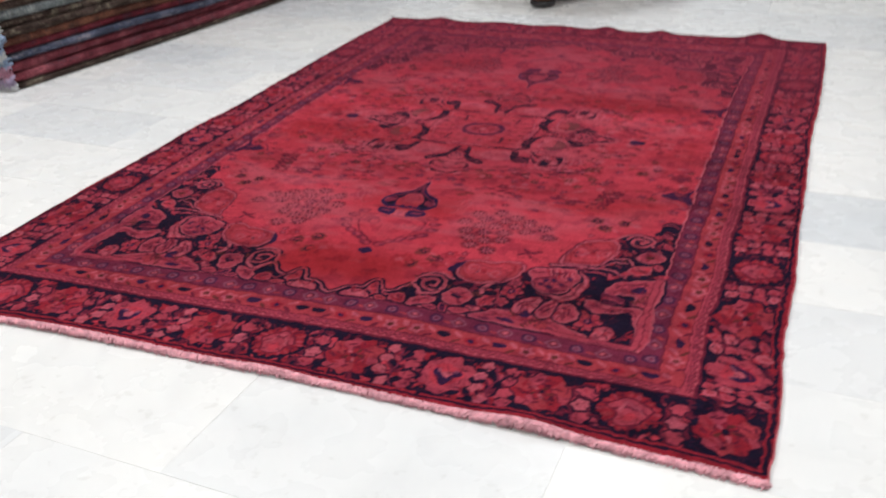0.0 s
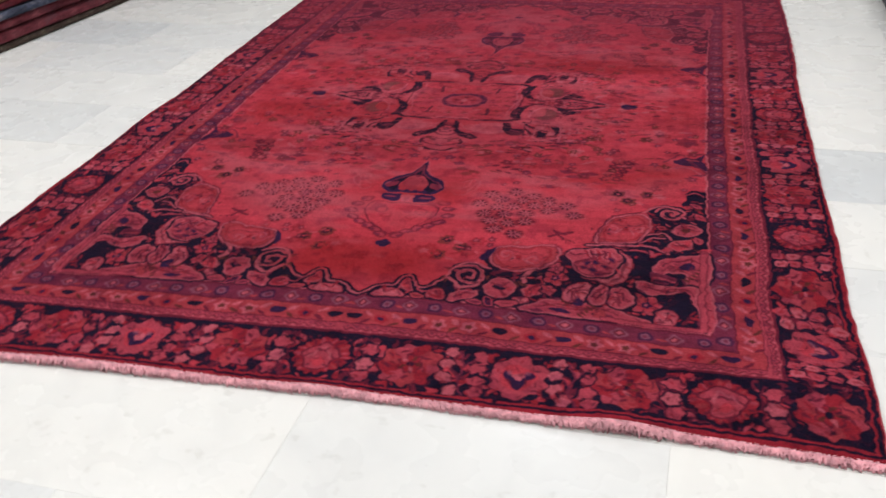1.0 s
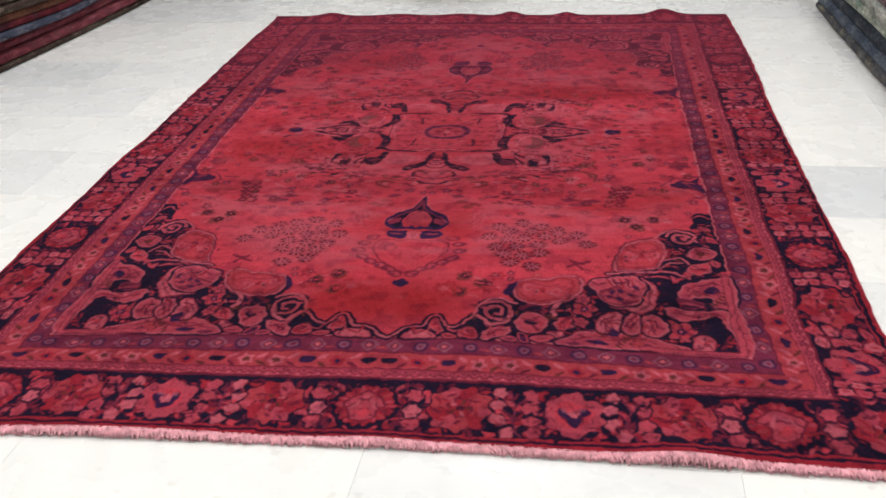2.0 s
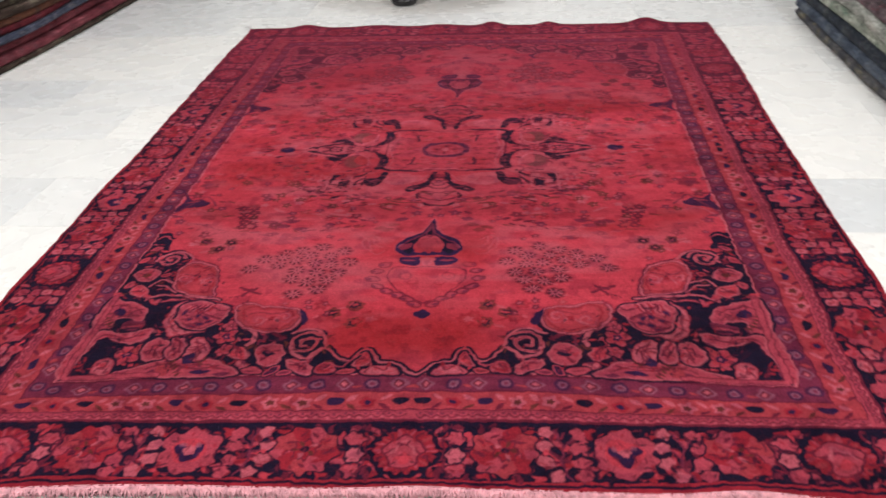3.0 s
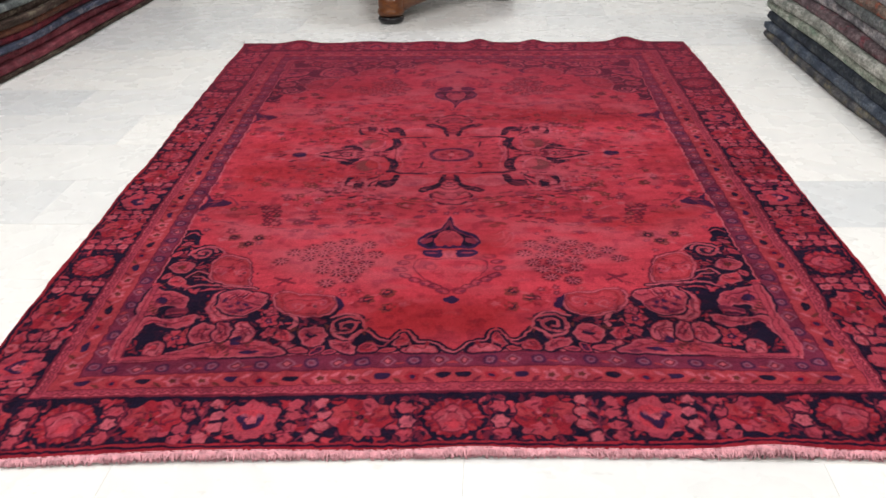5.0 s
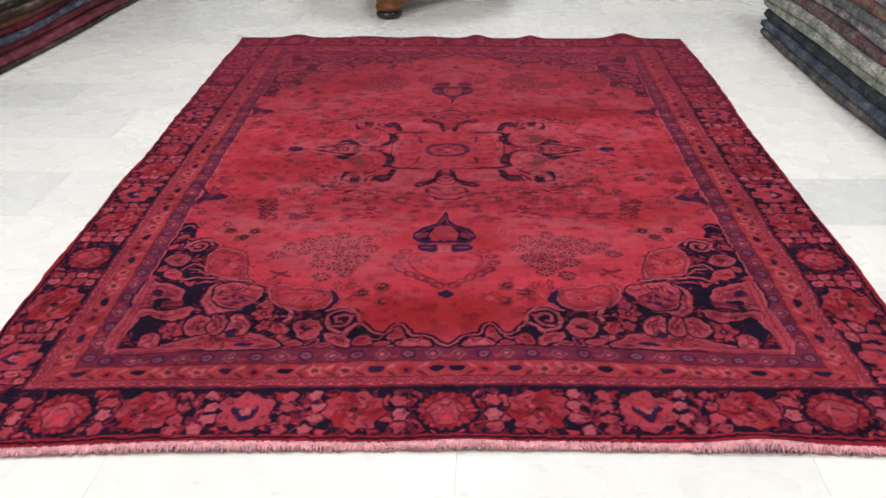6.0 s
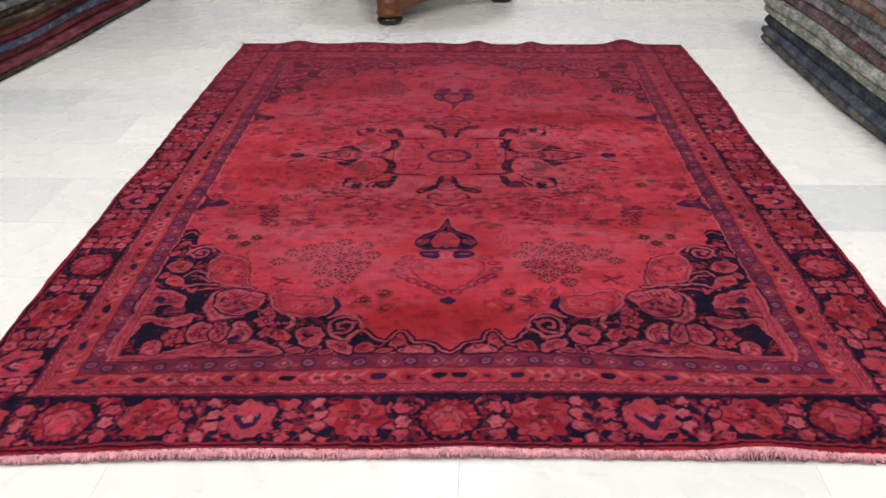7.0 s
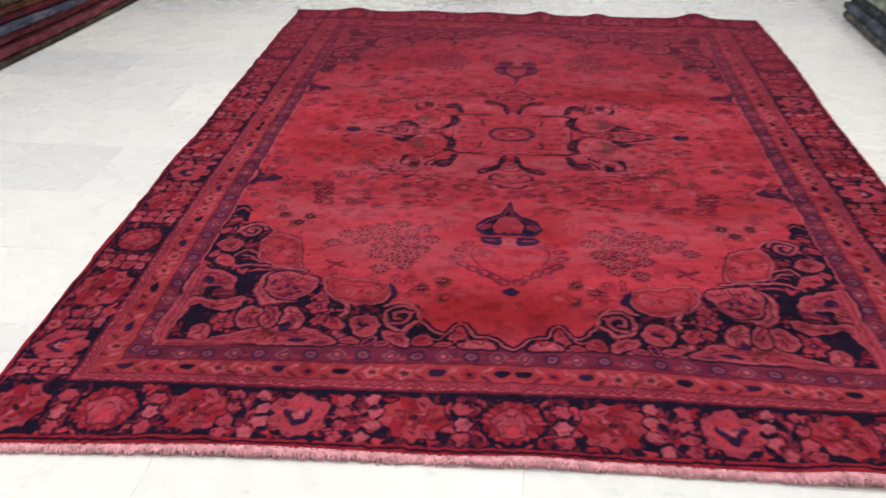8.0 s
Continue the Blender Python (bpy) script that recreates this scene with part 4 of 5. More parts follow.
    for p in ((0.117, 0.522), (0.136, 0.511), (0.100, 0.493)):
        c.leaf(p, 0.034, 0.018, 0.2, OLIVE, 0.6)


def floret(c, p, turn):
    """Open flower of eight wine petals parted by pale spokes."""
    c.oval(p, 0.0265, 0.0250, BRICK, alpha=0.7)
    c.rosette(p, 0.0235, 8, WINE, 0.15, turn, 0.8)
    c.rosette(p, 0.0205, 8, CRIMSON, 0.15, turn, 0.9)
    for w in range(8):
        a = turn + w * 0.785
        c.leaf((p[0] + 0.0120 * math.cos(a), p[1] + 0.0125 * math.sin(a)), 0.0150, 0.0085, a, (0.062, 0.008, 0.016))
    for w in range(4):
        a = turn + 0.39 + w * 0.785
        c.stroke([(p[0] - 0.015 * math.cos(a), p[1] - 0.015 * math.sin(a)), (p[0] + 0.015 * math.cos(a), p[1] + 0.015 * math.sin(a))], 0.0032, PINK, 0.95)
    c.oval(p, 0.004, 0.004, WINE)


def field(c):
    """Flower trees, sprays and single buds strewn over the open field."""
    rnd = random.Random(3)
    tree = ((0.208, 0.634), (0.264, 0.614), (0.311, 0.633), (0.237, 0.660), (0.288, 0.656), (0.349, 0.649), (0.371, 0.678), (0.189, 0.688), (0.232, 0.701), (0.272, 0.693), (0.320, 0.681), (0.397, 0.674), (0.211, 0.737), (0.258, 0.736), (0.308, 0.727), (0.422, 0.720), (0.231, 0.771), (0.275, 0.779), (0.313, 0.765), (0.247, 0.810), (0.297, 0.829), (0.358, 0.703), (0.353, 0.665))
    for k, p in enumerate(tree):
        floret(c, p, k * 0.7)
        c.leaf((p[0] + 0.021, p[1] + 0.012), 0.018, 0.004, rnd.uniform(-0.7, 0.7), PINK, 0.8)
    for p in ((0.148, 0.874), (0.192, 0.906), (0.143, 0.943), (0.509, 0.585), (0.536, 0.621), (0.581, 0.581)):
        c.rosette(p, 0.022, 6, OLIVE, 0.25, p[0] * 9, 0.85)
        c.rosette(p, 0.013, 6, DUSK, 0.3, p[0] * 5, 0.9)
        c.oval(p, 0.004, 0.004, BRICK)
        c.leaf((p[0] + 0.03, p[1] + 0.012), 0.030, 0.010, 0.5, PINK, 0.6)
    for p in ((0.096, 0.929), (0.115, 0.962), (0.050, 1.007), (0.043, 0.972), (0.081, 0.988), (0.119, 0.917), (0.209, 0.926), (0.222, 0.873)):
        c.rosette(p, 0.020, 6, CRIMSON, 0.3, p[1] * 7, 0.8)
        c.rosette(p, 0.010, 6, BRICK, 0.3, p[1] * 7, 0.7)
    for a, b in (((0.375, 0.828), (0.425, 0.801)), ((0.385, 0.801), (0.411, 0.838)), ((0.395, 0.806), (0.412, 0.812))):
        c.stroke([a, b], 0.009, WINE, 0.9)
    # twin columns of berries, and rows of leaves
    for k in range(10):
        p = [(0.474, 0.501), (0.502, 0.500)][k % 2]
        p = (p[0] + 0.006 * (k // 2), p[1] - 0.026 * (k // 2))
        c.rosette(p, 0.0165, 6, WINE, 0.3, k, 0.95)
        c.oval(p, 0.004, 0.004, BRICK)
    for p in ((0.341, 0.513), (0.396, 0.499), (0.435, 0.476), (0.339, 0.566), (0.414, 0.544), (0.376, 0.469)):
        c.leaf(p, 0.046, 0.022, 0.15, PURPLE, 0.85)
        c.leaf((p[0] + 0.042, p[1] - 0.01), 0.036, 0.012, -0.3, PINK, 0.6)
    for k in range(8):
        u, v = (0.187, 0.474)
        c.leaf((u + 0.013 * k, v + 0.004 * k + (0.016 if k % 2 else -0.012)), 0.028, 0.011, 0.5 if k % 2 else -0.4, WINE, 0.95)
        u, v = (0.561, 0.529)
        c.leaf((u + 0.012 * k, v - 0.005 * k + (0.014 if k % 2 else -0.012)), 0.022, 0.008, 0.5 if k % 2 else -0.4, WINE, 0.7)
    # side motif growing out of the border
    c.shape([(0.633, 0.368), (0.666, 0.340), (0.690, 0.343), (0.729, 0.291), (0.708, 0.347), (0.721, 0.417), (0.686, 0.395), (0.656, 0.391)], INDIGO, 0.95)
    c.stroke([(0.612, 0.379), (0.654, 0.325), (0.686, 0.379), (0.720, 0.432)], 0.007, PURPLE, 0.8)
    c.stroke([(0.621, 0.418), (0.669, 0.402), (0.710, 0.452)], 0.005, PINK, 0.8)
    c.oval((0.597, 0.433), 0.036, 0.030, BRICK, alpha=0.7)
    c.rosette((0.667, 0.242), 0.034, 6, WINE, 0.3, 0.4, 0.7)
    c.rosette((0.675, 0.247), 0.016, 6, PURPLE, 0.3, 0.4, 0.7)
    # brown-olive sprays round the medallion
    for p, wide, tall in (((0.392, 0.178), 0.050, 0.040), ((0.354, 0.295), 0.060, 0.035), ((0.158, 0.338), 0.060, 0.040), ((0.249, 0.329), 0.040, 0.030), ((0.465, 0.124), 0.050, 0.030), ((0.540, 0.023), 0.040, 0.040)):
        for k in range(16):
            q = (p[0] + rnd.uniform(-1, 1) * wide, p[1] + rnd.uniform(-1, 1) * tall)
            c.leaf(q, rnd.uniform(0.018, 0.034), rnd.uniform(0.007, 0.013), rnd.uniform(-0.6, 0.6), rnd.choice((OLIVE, OLIVE, WINE, PURPLE, PINK, DUSK)), 0.85)
    # fainter sprays over the rest of the field
    for k in range(760):
        u, v = rnd.uniform(0.0, 0.715), rnd.uniform(0.0, 1.0)
        near = 0.05 < u < 0.42 and 0.29 < v < 0.42 or 0.33 < u < 0.48 and 0.08 < v < 0.36
        if u < 0.34 and v < 0.30 or u < 0.13 and 0.45 < v < 0.93 or u + v > 1.22 or 0.15 < u < 0.45 and 0.58 < v < 0.86 or not near and rnd.random() < 0.5:
            continue
        colour = rnd.choice((OLIVE, OLIVE, WINE, WINE, PURPLE, BRICK, PINK, CRIMSON))
        if rnd.random() < 0.45:
            c.rosette((u, v), rnd.uniform(0.009, 0.018), 5, colour, 0.4, k, 0.85)
            c.oval((u, v), 0.004, 0.004, PINK, alpha=0.6)
        else:
            c.leaf((u, v), rnd.uniform(0.02, 0.05), rnd.uniform(0.006, 0.012), rnd.uniform(-0.6, 0.6), colour, 0.8)


def design():
    c = Canvas()
    borders(c)
    c.fill(RED, 0, 0.716, 0, 1.112)
    field(c)
    spandrel(c)
    medallion(c)
    pendant(c)
    return c.rgb


def value_noise(x, y, seed):
    """Smooth random values from 0 to 1 over the plane, one cell to a unit."""
    table = np.random.default_rng(seed).random((256, 256))
    i, j = np.floor(x).astype(int), np.floor(y).astype(int)
    a, b = x - i, y - j
    a, b = a * a * (3 - 2 * a), b * b * (3 - 2 * b)
    g = lambda m, n: table[m % 256, n % 256]
    return (g(i, j) * (1 - a) + g(i + 1, j) * a) * (1 - b) + (g(i, j + 1) * (1 - a) + g(i + 1, j + 1) * a) * b


def rug_place(u, v):
    """Rug design to floor: slightly tapered and skewed, with wandering edges."""
    side = 0.020 - 0.007 * v
    x = u * (0.975 + 0.017 * v) + side * u * u + 0.015 * v * v * (1 - u * u)
    x = x + np.abs(u) ** 6 * 0.010 * (value_noise(v * 4.0 + 9, np.sign(u) * 3.3 + 50, 8) - 0.5) * 2
    x = x + np.abs(u) ** 10 * 0.0028 * (value_noise(v * 34.0 + 60, np.sign(u) * 5.3 + 80, 44) - 0.5) * 2
    y = v + (-0.013 - 0.018 * v) * x - 0.022 * u * u * np.clip(-v / 1.4, 0, 2) ** 6
    y = y + 0.004 * (value_noise(u * 5 + 9, v * 0 + 4.5, 12) - 0.5) * (np.abs(v) / 1.4) ** 8
    return x, y


def rug_height(u, v):
    z = 0.0065 + 0.003 * value_noise(u * 4 + 20, v * 4 + 20, 21)
    near = np.exp(-np.clip(v + HALF_L, 0, 9) / 0.05)
    z = z + near * (0.010 * np.exp(-(((u - 0.57) / 0.085) ** 2)) + 0.006 * np.exp(-(((u - 0.03) / 0.08) ** 2)) + 0.005 * np.exp(-(((u + 0.45) / 0.2) ** 2)))
    far = np.exp(-np.clip(1.345 - v, 0, 9) / 0.06)
    for at, high, wide in ((-0.73, 0.014, 0.06), (-0.42, 0.007, 0.09), (0.07, 0.015, 0.045), (0.31, 0.013, 0.04), (0.72, 0.022, 0.06), (-0.15, 0.007, 0.08)):
        z = z + far * high * np.exp(-(((u - at) / wide) ** 2))
    for sgn, k in ((1, 3), (-1, 4)):
        edge = np.exp(-np.clip(1 - sgn * u, 0, 9) / 0.04)
        z = z + edge * 0.014 * np.clip(value_noise(v * 3.1 + 30, v * 0 + k, 33) - 0.35, 0, 1)
    return z


def area_rug():
    thing = tagged(empty("area_rug"), "large overdyed red rug with navy floral borders and medallion", "rug")
    tone = design()
    nu = 900
    us = np.linspace(-0.984, 0.984, nu)
    vs = np.concatenate([np.linspace(-HALF_L, -0.2, 620), np.linspace(-0.2, 1.345, 370)[1:]])
    u, v = np.meshgrid(us, vs)
    # hand-knotted wobble of the drawing
    wu = u + 0.004 * (value_noise(u * 30 + 40, v * 30 + 40, 1) - 0.5) + 0.010 * (value_noise(u * 5 + 4, v * 5 + 40, 2) - 0.5)
    wv = v + 0.004 * (value_noise(u * 30 + 80, v * 30 + 9, 3) - 0.5) + 0.010 * (value_noise(u * 5 + 70, v * 5 + 40, 4) - 0.5)
    wu = wu + 0.006 * (value_noise(u * 85 + 40, v * 85 + 40, 23) - 0.5)
    wv = wv + 0.005 * (value_noise(u * 85 + 80, v * 85 + 9, 24) - 0.5)
    # leaves and petals of the borders and corners are drawn more loosely
    du0, dv0 = np.abs(u), np.abs(v)
    # the drawing sits a little towards the near end, and its end lines bow out to the corners
    lobed = np.clip((du0 + dv0 - 1.16) * 12, 0, 1) * np.clip((0.70 - du0) * 40, 0, 1) * np.clip((1.095 - dv0) * 40, 0, 1)
    lobed = lobed + np.clip((np.maximum(du0 - 0.855, dv0 - 1.268)) * 60, 0, 1) * np.clip((0.960 - du0) * 60, 0, 1) * np.clip((1.380 - dv0) * 60, 0, 1)
    wu = wu + lobed * 0.008 * (value_noise(u * 48 + 7, v * 48 + 31, 61) - 0.5)
    wv = wv + lobed * 0.008 * (value_noise(u * 48 + 91, v * 48 + 3, 62) - 0.5)
    bow = 0.050 * u * u * np.clip((-v - 0.88) / 0.22, 0, 1) * np.clip((1.26 + v) / 0.10, 0, 1)
    wv = wv + 0.022 * np.exp(-((v / 0.6) ** 4)) + bow
    du, dv = np.abs(wu), np.where(wv > 0, np.abs(wv) * 1.4045 / 1.345, np.abs(wv))
    fu, fv = np.clip(du / CELL, 0, tone.shape[1] - 2), np.clip(dv / CELL, 0, tone.shape[0] - 2)
    i, j = fv.astype(int), fu.astype(int)
    a, b = (fv - i)[..., None], (fu - j)[..., None]
    rgb = (tone[i, j] * (1 - b) + tone[i, j + 1] * b) * (1 - a) + (tone[i + 1, j] * (1 - b) + tone[i + 1, j + 1] * b) * a
    # uneven dye: bands across the weave, cloudy patches, worn and bled spots
    band = value_noise(v * 7 + 50, u * 0.8 + 20, 5) * 0.6 + value_noise(v * 23 + 50, u * 1.6 + 20, 6) * 0.4
    cloud = value_noise(u * 4 + 30, v * 5 + 30, 7) * 0.6 + value_noise(u * 11 + 30, v * 14 + 30, 9) * 0.4
    fine = value_noise(u * 60 + 30, v * 60 + 90, 14) * 0.6 + value_noise(u * 130 + 30, v * 130 + 90, 15) * 0.4
    streak = value_noise(u * 14 + 30, v * 110 + 30, 16)
    shade = 0.34 + 0.42 * band + 0.38 * cloud + 0.36 * fine + 0.18 * streak
    for at, wide, deepen in ((-0.43, 0.055, 0.20), (-0.97, 0.09, 0.12), (0.34, 0.07, 0.18), (0.72, 0.06, 0.12), (-0.16, 0.03, 0.08), (-0.66, 0.10, -0.10), (0.14, 0.09, -0.10)):
        edge = at + 0.05 * (value_noise(u * 3 + 60, u * 0 + 7 + at, 26) - 0.5)
        shade = shade * (1 - deepen * np.exp(-(((v - edge) / wide) ** 2)))
    rgb = rgb * (1.01 * shade)[..., None]
    inner = np.clip((0.70 - du) * 20, 0, 1) * np.clip((0.90 - dv) * 8, 0, 1) * np.clip((1.22 - du - dv) * 8, 0, 1)
    tip = np.clip((0.24 - du) * 12, 0, 1) * np.clip((1.08 - dv) * 20, 0, 1)
    inner = np.maximum(inner, tip)
    pale = np.clip((value_noise(u * 3 + 11, v * 7 + 60, 10) * 0.55 + value_noise(u * 17, v * 34 + 60, 13) * 0.45 - 0.48) * 4, 0, 1)
    deep = np.clip((value_noise(u * 2.5 + 71, v * 6 + 10, 19) * 0.7 + value_noise(u * 9, v * 20 + 20, 20) * 0.3 - 0.52) * 4, 0, 1)
    deep = np.clip(deep + 0.9 * np.exp(-((u / 0.26) ** 2) - ((v + 0.98) / 0.13) ** 2), 0, 1.2)
    lit = np.clip(rgb[..., 0] / 0.2, 0, 1) ** 2
    pale, deep = pale * lit, deep * lit
    for amount, colour in (((0.60 * pale * inner)[..., None], (0.385, 0.074, 0.100)), ((0.62 * deep * inner)[..., None], (0.24, 0.012, 0.016))):
        rgb = rgb * (1 - amount) + np.array(colour) * amount
    bleed = np.clip((value_noise(u * 45 + 30, v * 45 + 20, 22) - 0.62) * 5, 0, 1)[..., None] * 0.45
    rgb = rgb * (1 - bleed) + rgb * np.array((0.5, 0.42, 0.62)) * bleed
    vein = value_noise(u * 52 + 12, v * 52 + 120, 45) * 0.6 + value_noise(u * 97 + 12, v * 97 + 7, 46) * 0.4
    vein = (np.exp(-(((vein - 0.5) / 0.035) ** 2)) * 0.25 * (1 - inner))[..., None]
    rgb = rgb * (1 - vein) + np.array((0.060, 0.008, 0.019)) * vein
    # pile worn down to the paler ground across the medallion
    rubbed = value_noise(u * 48 + 5, v * 95 + 60, 51) * 0.6 + value_noise(u * 110 + 5, v * 170 + 60, 52) * 0.4
    rubbed = (np.clip((rubbed - 0.52) * 6, 0, 1) * np.exp(-((v / 0.40) ** 4)) * 0.30 * np.clip((0.6 - du) * 8, 0, 1))[..., None]
    rgb = rgb * (1 - rubbed) + np.array(ROSE) * 0.85 * rubbed
    # haze and pink sheen over the far half, mixed into the dye colour
    hazed = np.clip((v - 0.05) / 0.9, 0, 1)
    hazed = (0.42 * hazed * hazed * (3 - 2 * hazed))[..., None]
    rgb = rgb * (1 - hazed) + np.array((0.205, 0.026, 0.050)) * hazed
    knot = np.random.default_rng(17).random(u.shape)[..., None]
    rgb = rgb * (0.84 + 0.32 * knot)
    x, y = rug_place(u, v)
    z = rug_height(u, v) + 0.0009 * np.random.default_rng(18).random(u.shape)
    verts = np.stack([x, y, z], -1).reshape(-1, 3)
    n, m = u.shape
    k = np.arange(n * m).reshape(n, m)
    quads = np.stack([k[:-1, :-1], k[:-1, 1:], k[1:, 1:], k[1:, :-1]], -1).reshape(-1, 4)
    rim = np.concatenate([k[0, :], k[1:, -1], k[-1, -2::-1], k[-2:0:-1, 0]])
    low = verts[rim] - np.array((0, 0, 0.007))
    low[:, 2] = np.maximum(low[:, 2], 0.001)
    ids = len(verts) + np.arange(len(rim))
    skirt = np.stack([rim, ids, np.roll(ids, -1), np.roll(rim, -1)], -1)
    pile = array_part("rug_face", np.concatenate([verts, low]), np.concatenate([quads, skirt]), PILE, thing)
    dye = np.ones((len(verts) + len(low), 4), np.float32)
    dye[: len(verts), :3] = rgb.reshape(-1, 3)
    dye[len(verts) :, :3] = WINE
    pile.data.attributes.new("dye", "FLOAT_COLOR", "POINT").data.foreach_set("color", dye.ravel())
    # woven end strip and its short tufts
    rnd = np.random.default_rng(4)
    su = np.linspace(-0.985, 0.985, 400)
    rows = []
    for step, (dv, dz) in enumerate(((0.003, 0.0005), (-0.003, 0.000), (-0.006, -0.001), (-0.009, -0.004), (-0.010, -0.007))):
        px, py = rug_place(su, np.full_like(su, -HALF_L) + dv + (0.003 * rnd.random(400) if 1 < step < 4 else 0))
        rows.append(np.stack([px, py, np.maximum(rug_height(su, np.full_like(su, -HALF_L)) + dz, 0.001)], -1))
    kk = np.arange(5 * 400).reshape(5, 400)
    array_part("end_strip", np.concatenate(rows), np.stack([kk[1:, :-1], kk[1:, 1:], kk[:-1, 1:], kk[:-1, :-1]], -1).reshape(-1, 4), FRINGE, thing, label="pale pink woven end of the rug")
    count = 4200
    fu = rnd.uniform(-0.985, 0.985, count)
    back = rnd.uniform(-0.008, 0.001, count)
    bx, by = rug_place(fu, -HALF_L + back)
    bz = rug_height(fu, np.full(count, -HALF_L)) + rnd.uniform(-0.004, 0.001, count)
    lean, reach, lift = rnd.normal(0, 0.6, count), rnd.uniform(0.003, 0.011, count), rnd.uniform(0.0, 0.004, count)
    wide = rnd.uniform(0.0014, 0.0030, count)
    rings = []
    for s in (0.0, 0.5, 1.0):
        cx, cy = bx + lean * reach * s, by - reach * s
        cz = np.maximum(bz + lift * math.sin(s * 2.4) - s * s * (bz - lift * 0.5) * 0.75, 0.002)
        for w in (0, 2.094, 4.189):
            r = wide * (1 - 0.55 * s)
            rings.append(np.stack([cx + r * math.cos(w), cy + 0.3 * r * math.sin(w), cz + r * math.sin(w)], -1))
    strands = np.stack(rings, 1).reshape(-1, 3)
    base = (np.arange(count) * 9)[:, None, None]
    faces = np.array([(r * 3 + w, r * 3 + (w + 1) % 3, r * 3 + 3 + (w + 1) % 3, r * 3 + 3 + w) for r in range(2) for w in range(3)])
    tufts = array_part("fringe", strands, (base + faces[None]).reshape(-1, 4), FRINGE, thing, label="short fuzzy pink cotton fringe")
    tagged(tufts, kind="stuff")
    # pale tassel left at one far corner
    ends = []
    for k in range(26):
        w, reach = rnd.uniform(1.8, 3.3), rnd.uniform(0.010, 0.024)
        for q in (0.0, 0.5, 1.0):
            for t3 in (0, 2.094, 4.189):
                rr = 0.0024 * (1 - 0.4 * q)
                ends.append((reach * q * math.cos(w) + rr * math.cos(t3), reach * q * math.sin(w) + 0.004 * math.sin(k), 0.010 + 0.010 * math.sin(q * 2.6) + rr * math.sin(t3)))
    tx, ty = rug_place(np.array([-0.984]), np.array([1.345]))
    ends = np.array(ends) + np.array((tx[0], ty[0], 0.0))
    array_part("corner_tassel", ends, ((np.arange(26) * 9)[:, None, None] + faces[None]).reshape(-1, 4), TASSEL_WHITE, thing, label="small white cotton tassel at a corner")
    # overcast side cords
    for sgn in (-1, 1):
        vv = np.linspace(-HALF_L, 1.345, 300)
        uu = np.full(300, sgn * 0.984)
        px, py = rug_place(uu, vv)
        pz = rug_height(uu, vv) - 0.003
        ring = [np.stack([px + 0.0032 * math.cos(w), py, np.maximum(pz + 0.0032 * math.sin(w), 0.001)], -1) for w in np.arange(8) * math.pi / 4]
        kk = np.arange(8 * 300).reshape(8, 300)
        nx = np.roll(kk, -1, axis=0)
        array_part("side_cord", np.concatenate(ring), np.stack([kk[:, :-1], nx[:, :-1], nx[:, 1:], kk[:, 1:]], -1).reshape(-1, 4), SELVAGE, thing, label="red overcast edge cord")
    return thing


area_rug()


# ---- stacks of folded rugs ----
WOOLS = {
    "charcoal": wool("charcoal_wool", (0.068, 0.068, 0.078), (0.15, 0.144, 0.142), (0.2, 0.175, 0.11)),
    "navy": wool("navy_wool", (0.032, 0.039, 0.05), (0.08, 0.086, 0.09), (0.035, 0.042, 0.062)),
    "slate": wool("slate_wool", (0.07, 0.086, 0.118), (0.138, 0.155, 0.178), (0.05, 0.06, 0.09)),
    "sage": wool("sage_wool", (0.26, 0.285, 0.24), (0.44, 0.46, 0.4), (0.13, 0.2, 0.15)),
    "ash": wool("ash_wool", (0.29, 0.3, 0.27), (0.47, 0.47, 0.43), (0.15, 0.18, 0.16)),
    "plum": wool("plum_wool", (0.115, 0.085, 0.094), (0.23, 0.18, 0.19), (0.18, 0.045, 0.06)),
    "pewter": wool("pewter_wool", (0.19, 0.19, 0.205), (0.38, 0.37, 0.38), (0.46, 0.43, 0.42)),
    "teal": wool("teal_wool", (0.135, 0.15, 0.154), (0.27, 0.28, 0.272), (0.11, 0.125, 0.12)),
    "salmon": wool("salmon_wool", (0.15, 0.115, 0.098), (0.27, 0.21, 0.175), (0.44, 0.12, 0.065)),
    "garnet": wool("garnet_wool", (0.095, 0.014, 0.022), (0.18, 0.032, 0.042), (0.05, 0.025, 0.035)),
    "rust": wool("rust_wool", (0.095, 0.038, 0.026), (0.18, 0.075, 0.046), (0.05, 0.035, 0.032)),
    "umber": wool("umber_wool", (0.042, 0.027, 0.022), (0.09, 0.063, 0.054), (0.21, 0.18, 0.135)),
    "denim": wool("denim_wool", (0.048, 0.054, 0.084), (0.105, 0.108, 0.15), (0.19, 0.17, 0.19)),
    "mauve": wool("mauve_wool", (0.15, 0.032, 0.044), (0.24, 0.07, 0.085), (0.11, 0.045, 0.058)),
    "mustard": wool("mustard_wool", (0.30, 0.24, 0.02), (0.42, 0.36, 0.05), (0.2, 0.14, 0.02)),
}
TASSELS = [plain("lilac_fringe", (0.45, 0.36, 0.50), 0.95, 40, 0.3), plain("white_fringe", (0.62, 0.62, 0.62), 0.95, 40, 0.2), plain("sky_fringe", (0.30, 0.38, 0.52), 0.95, 40, 0.3), plain("rose_fringe", (0.55, 0.27, 0.36), 0.95, 40, 0.3)]


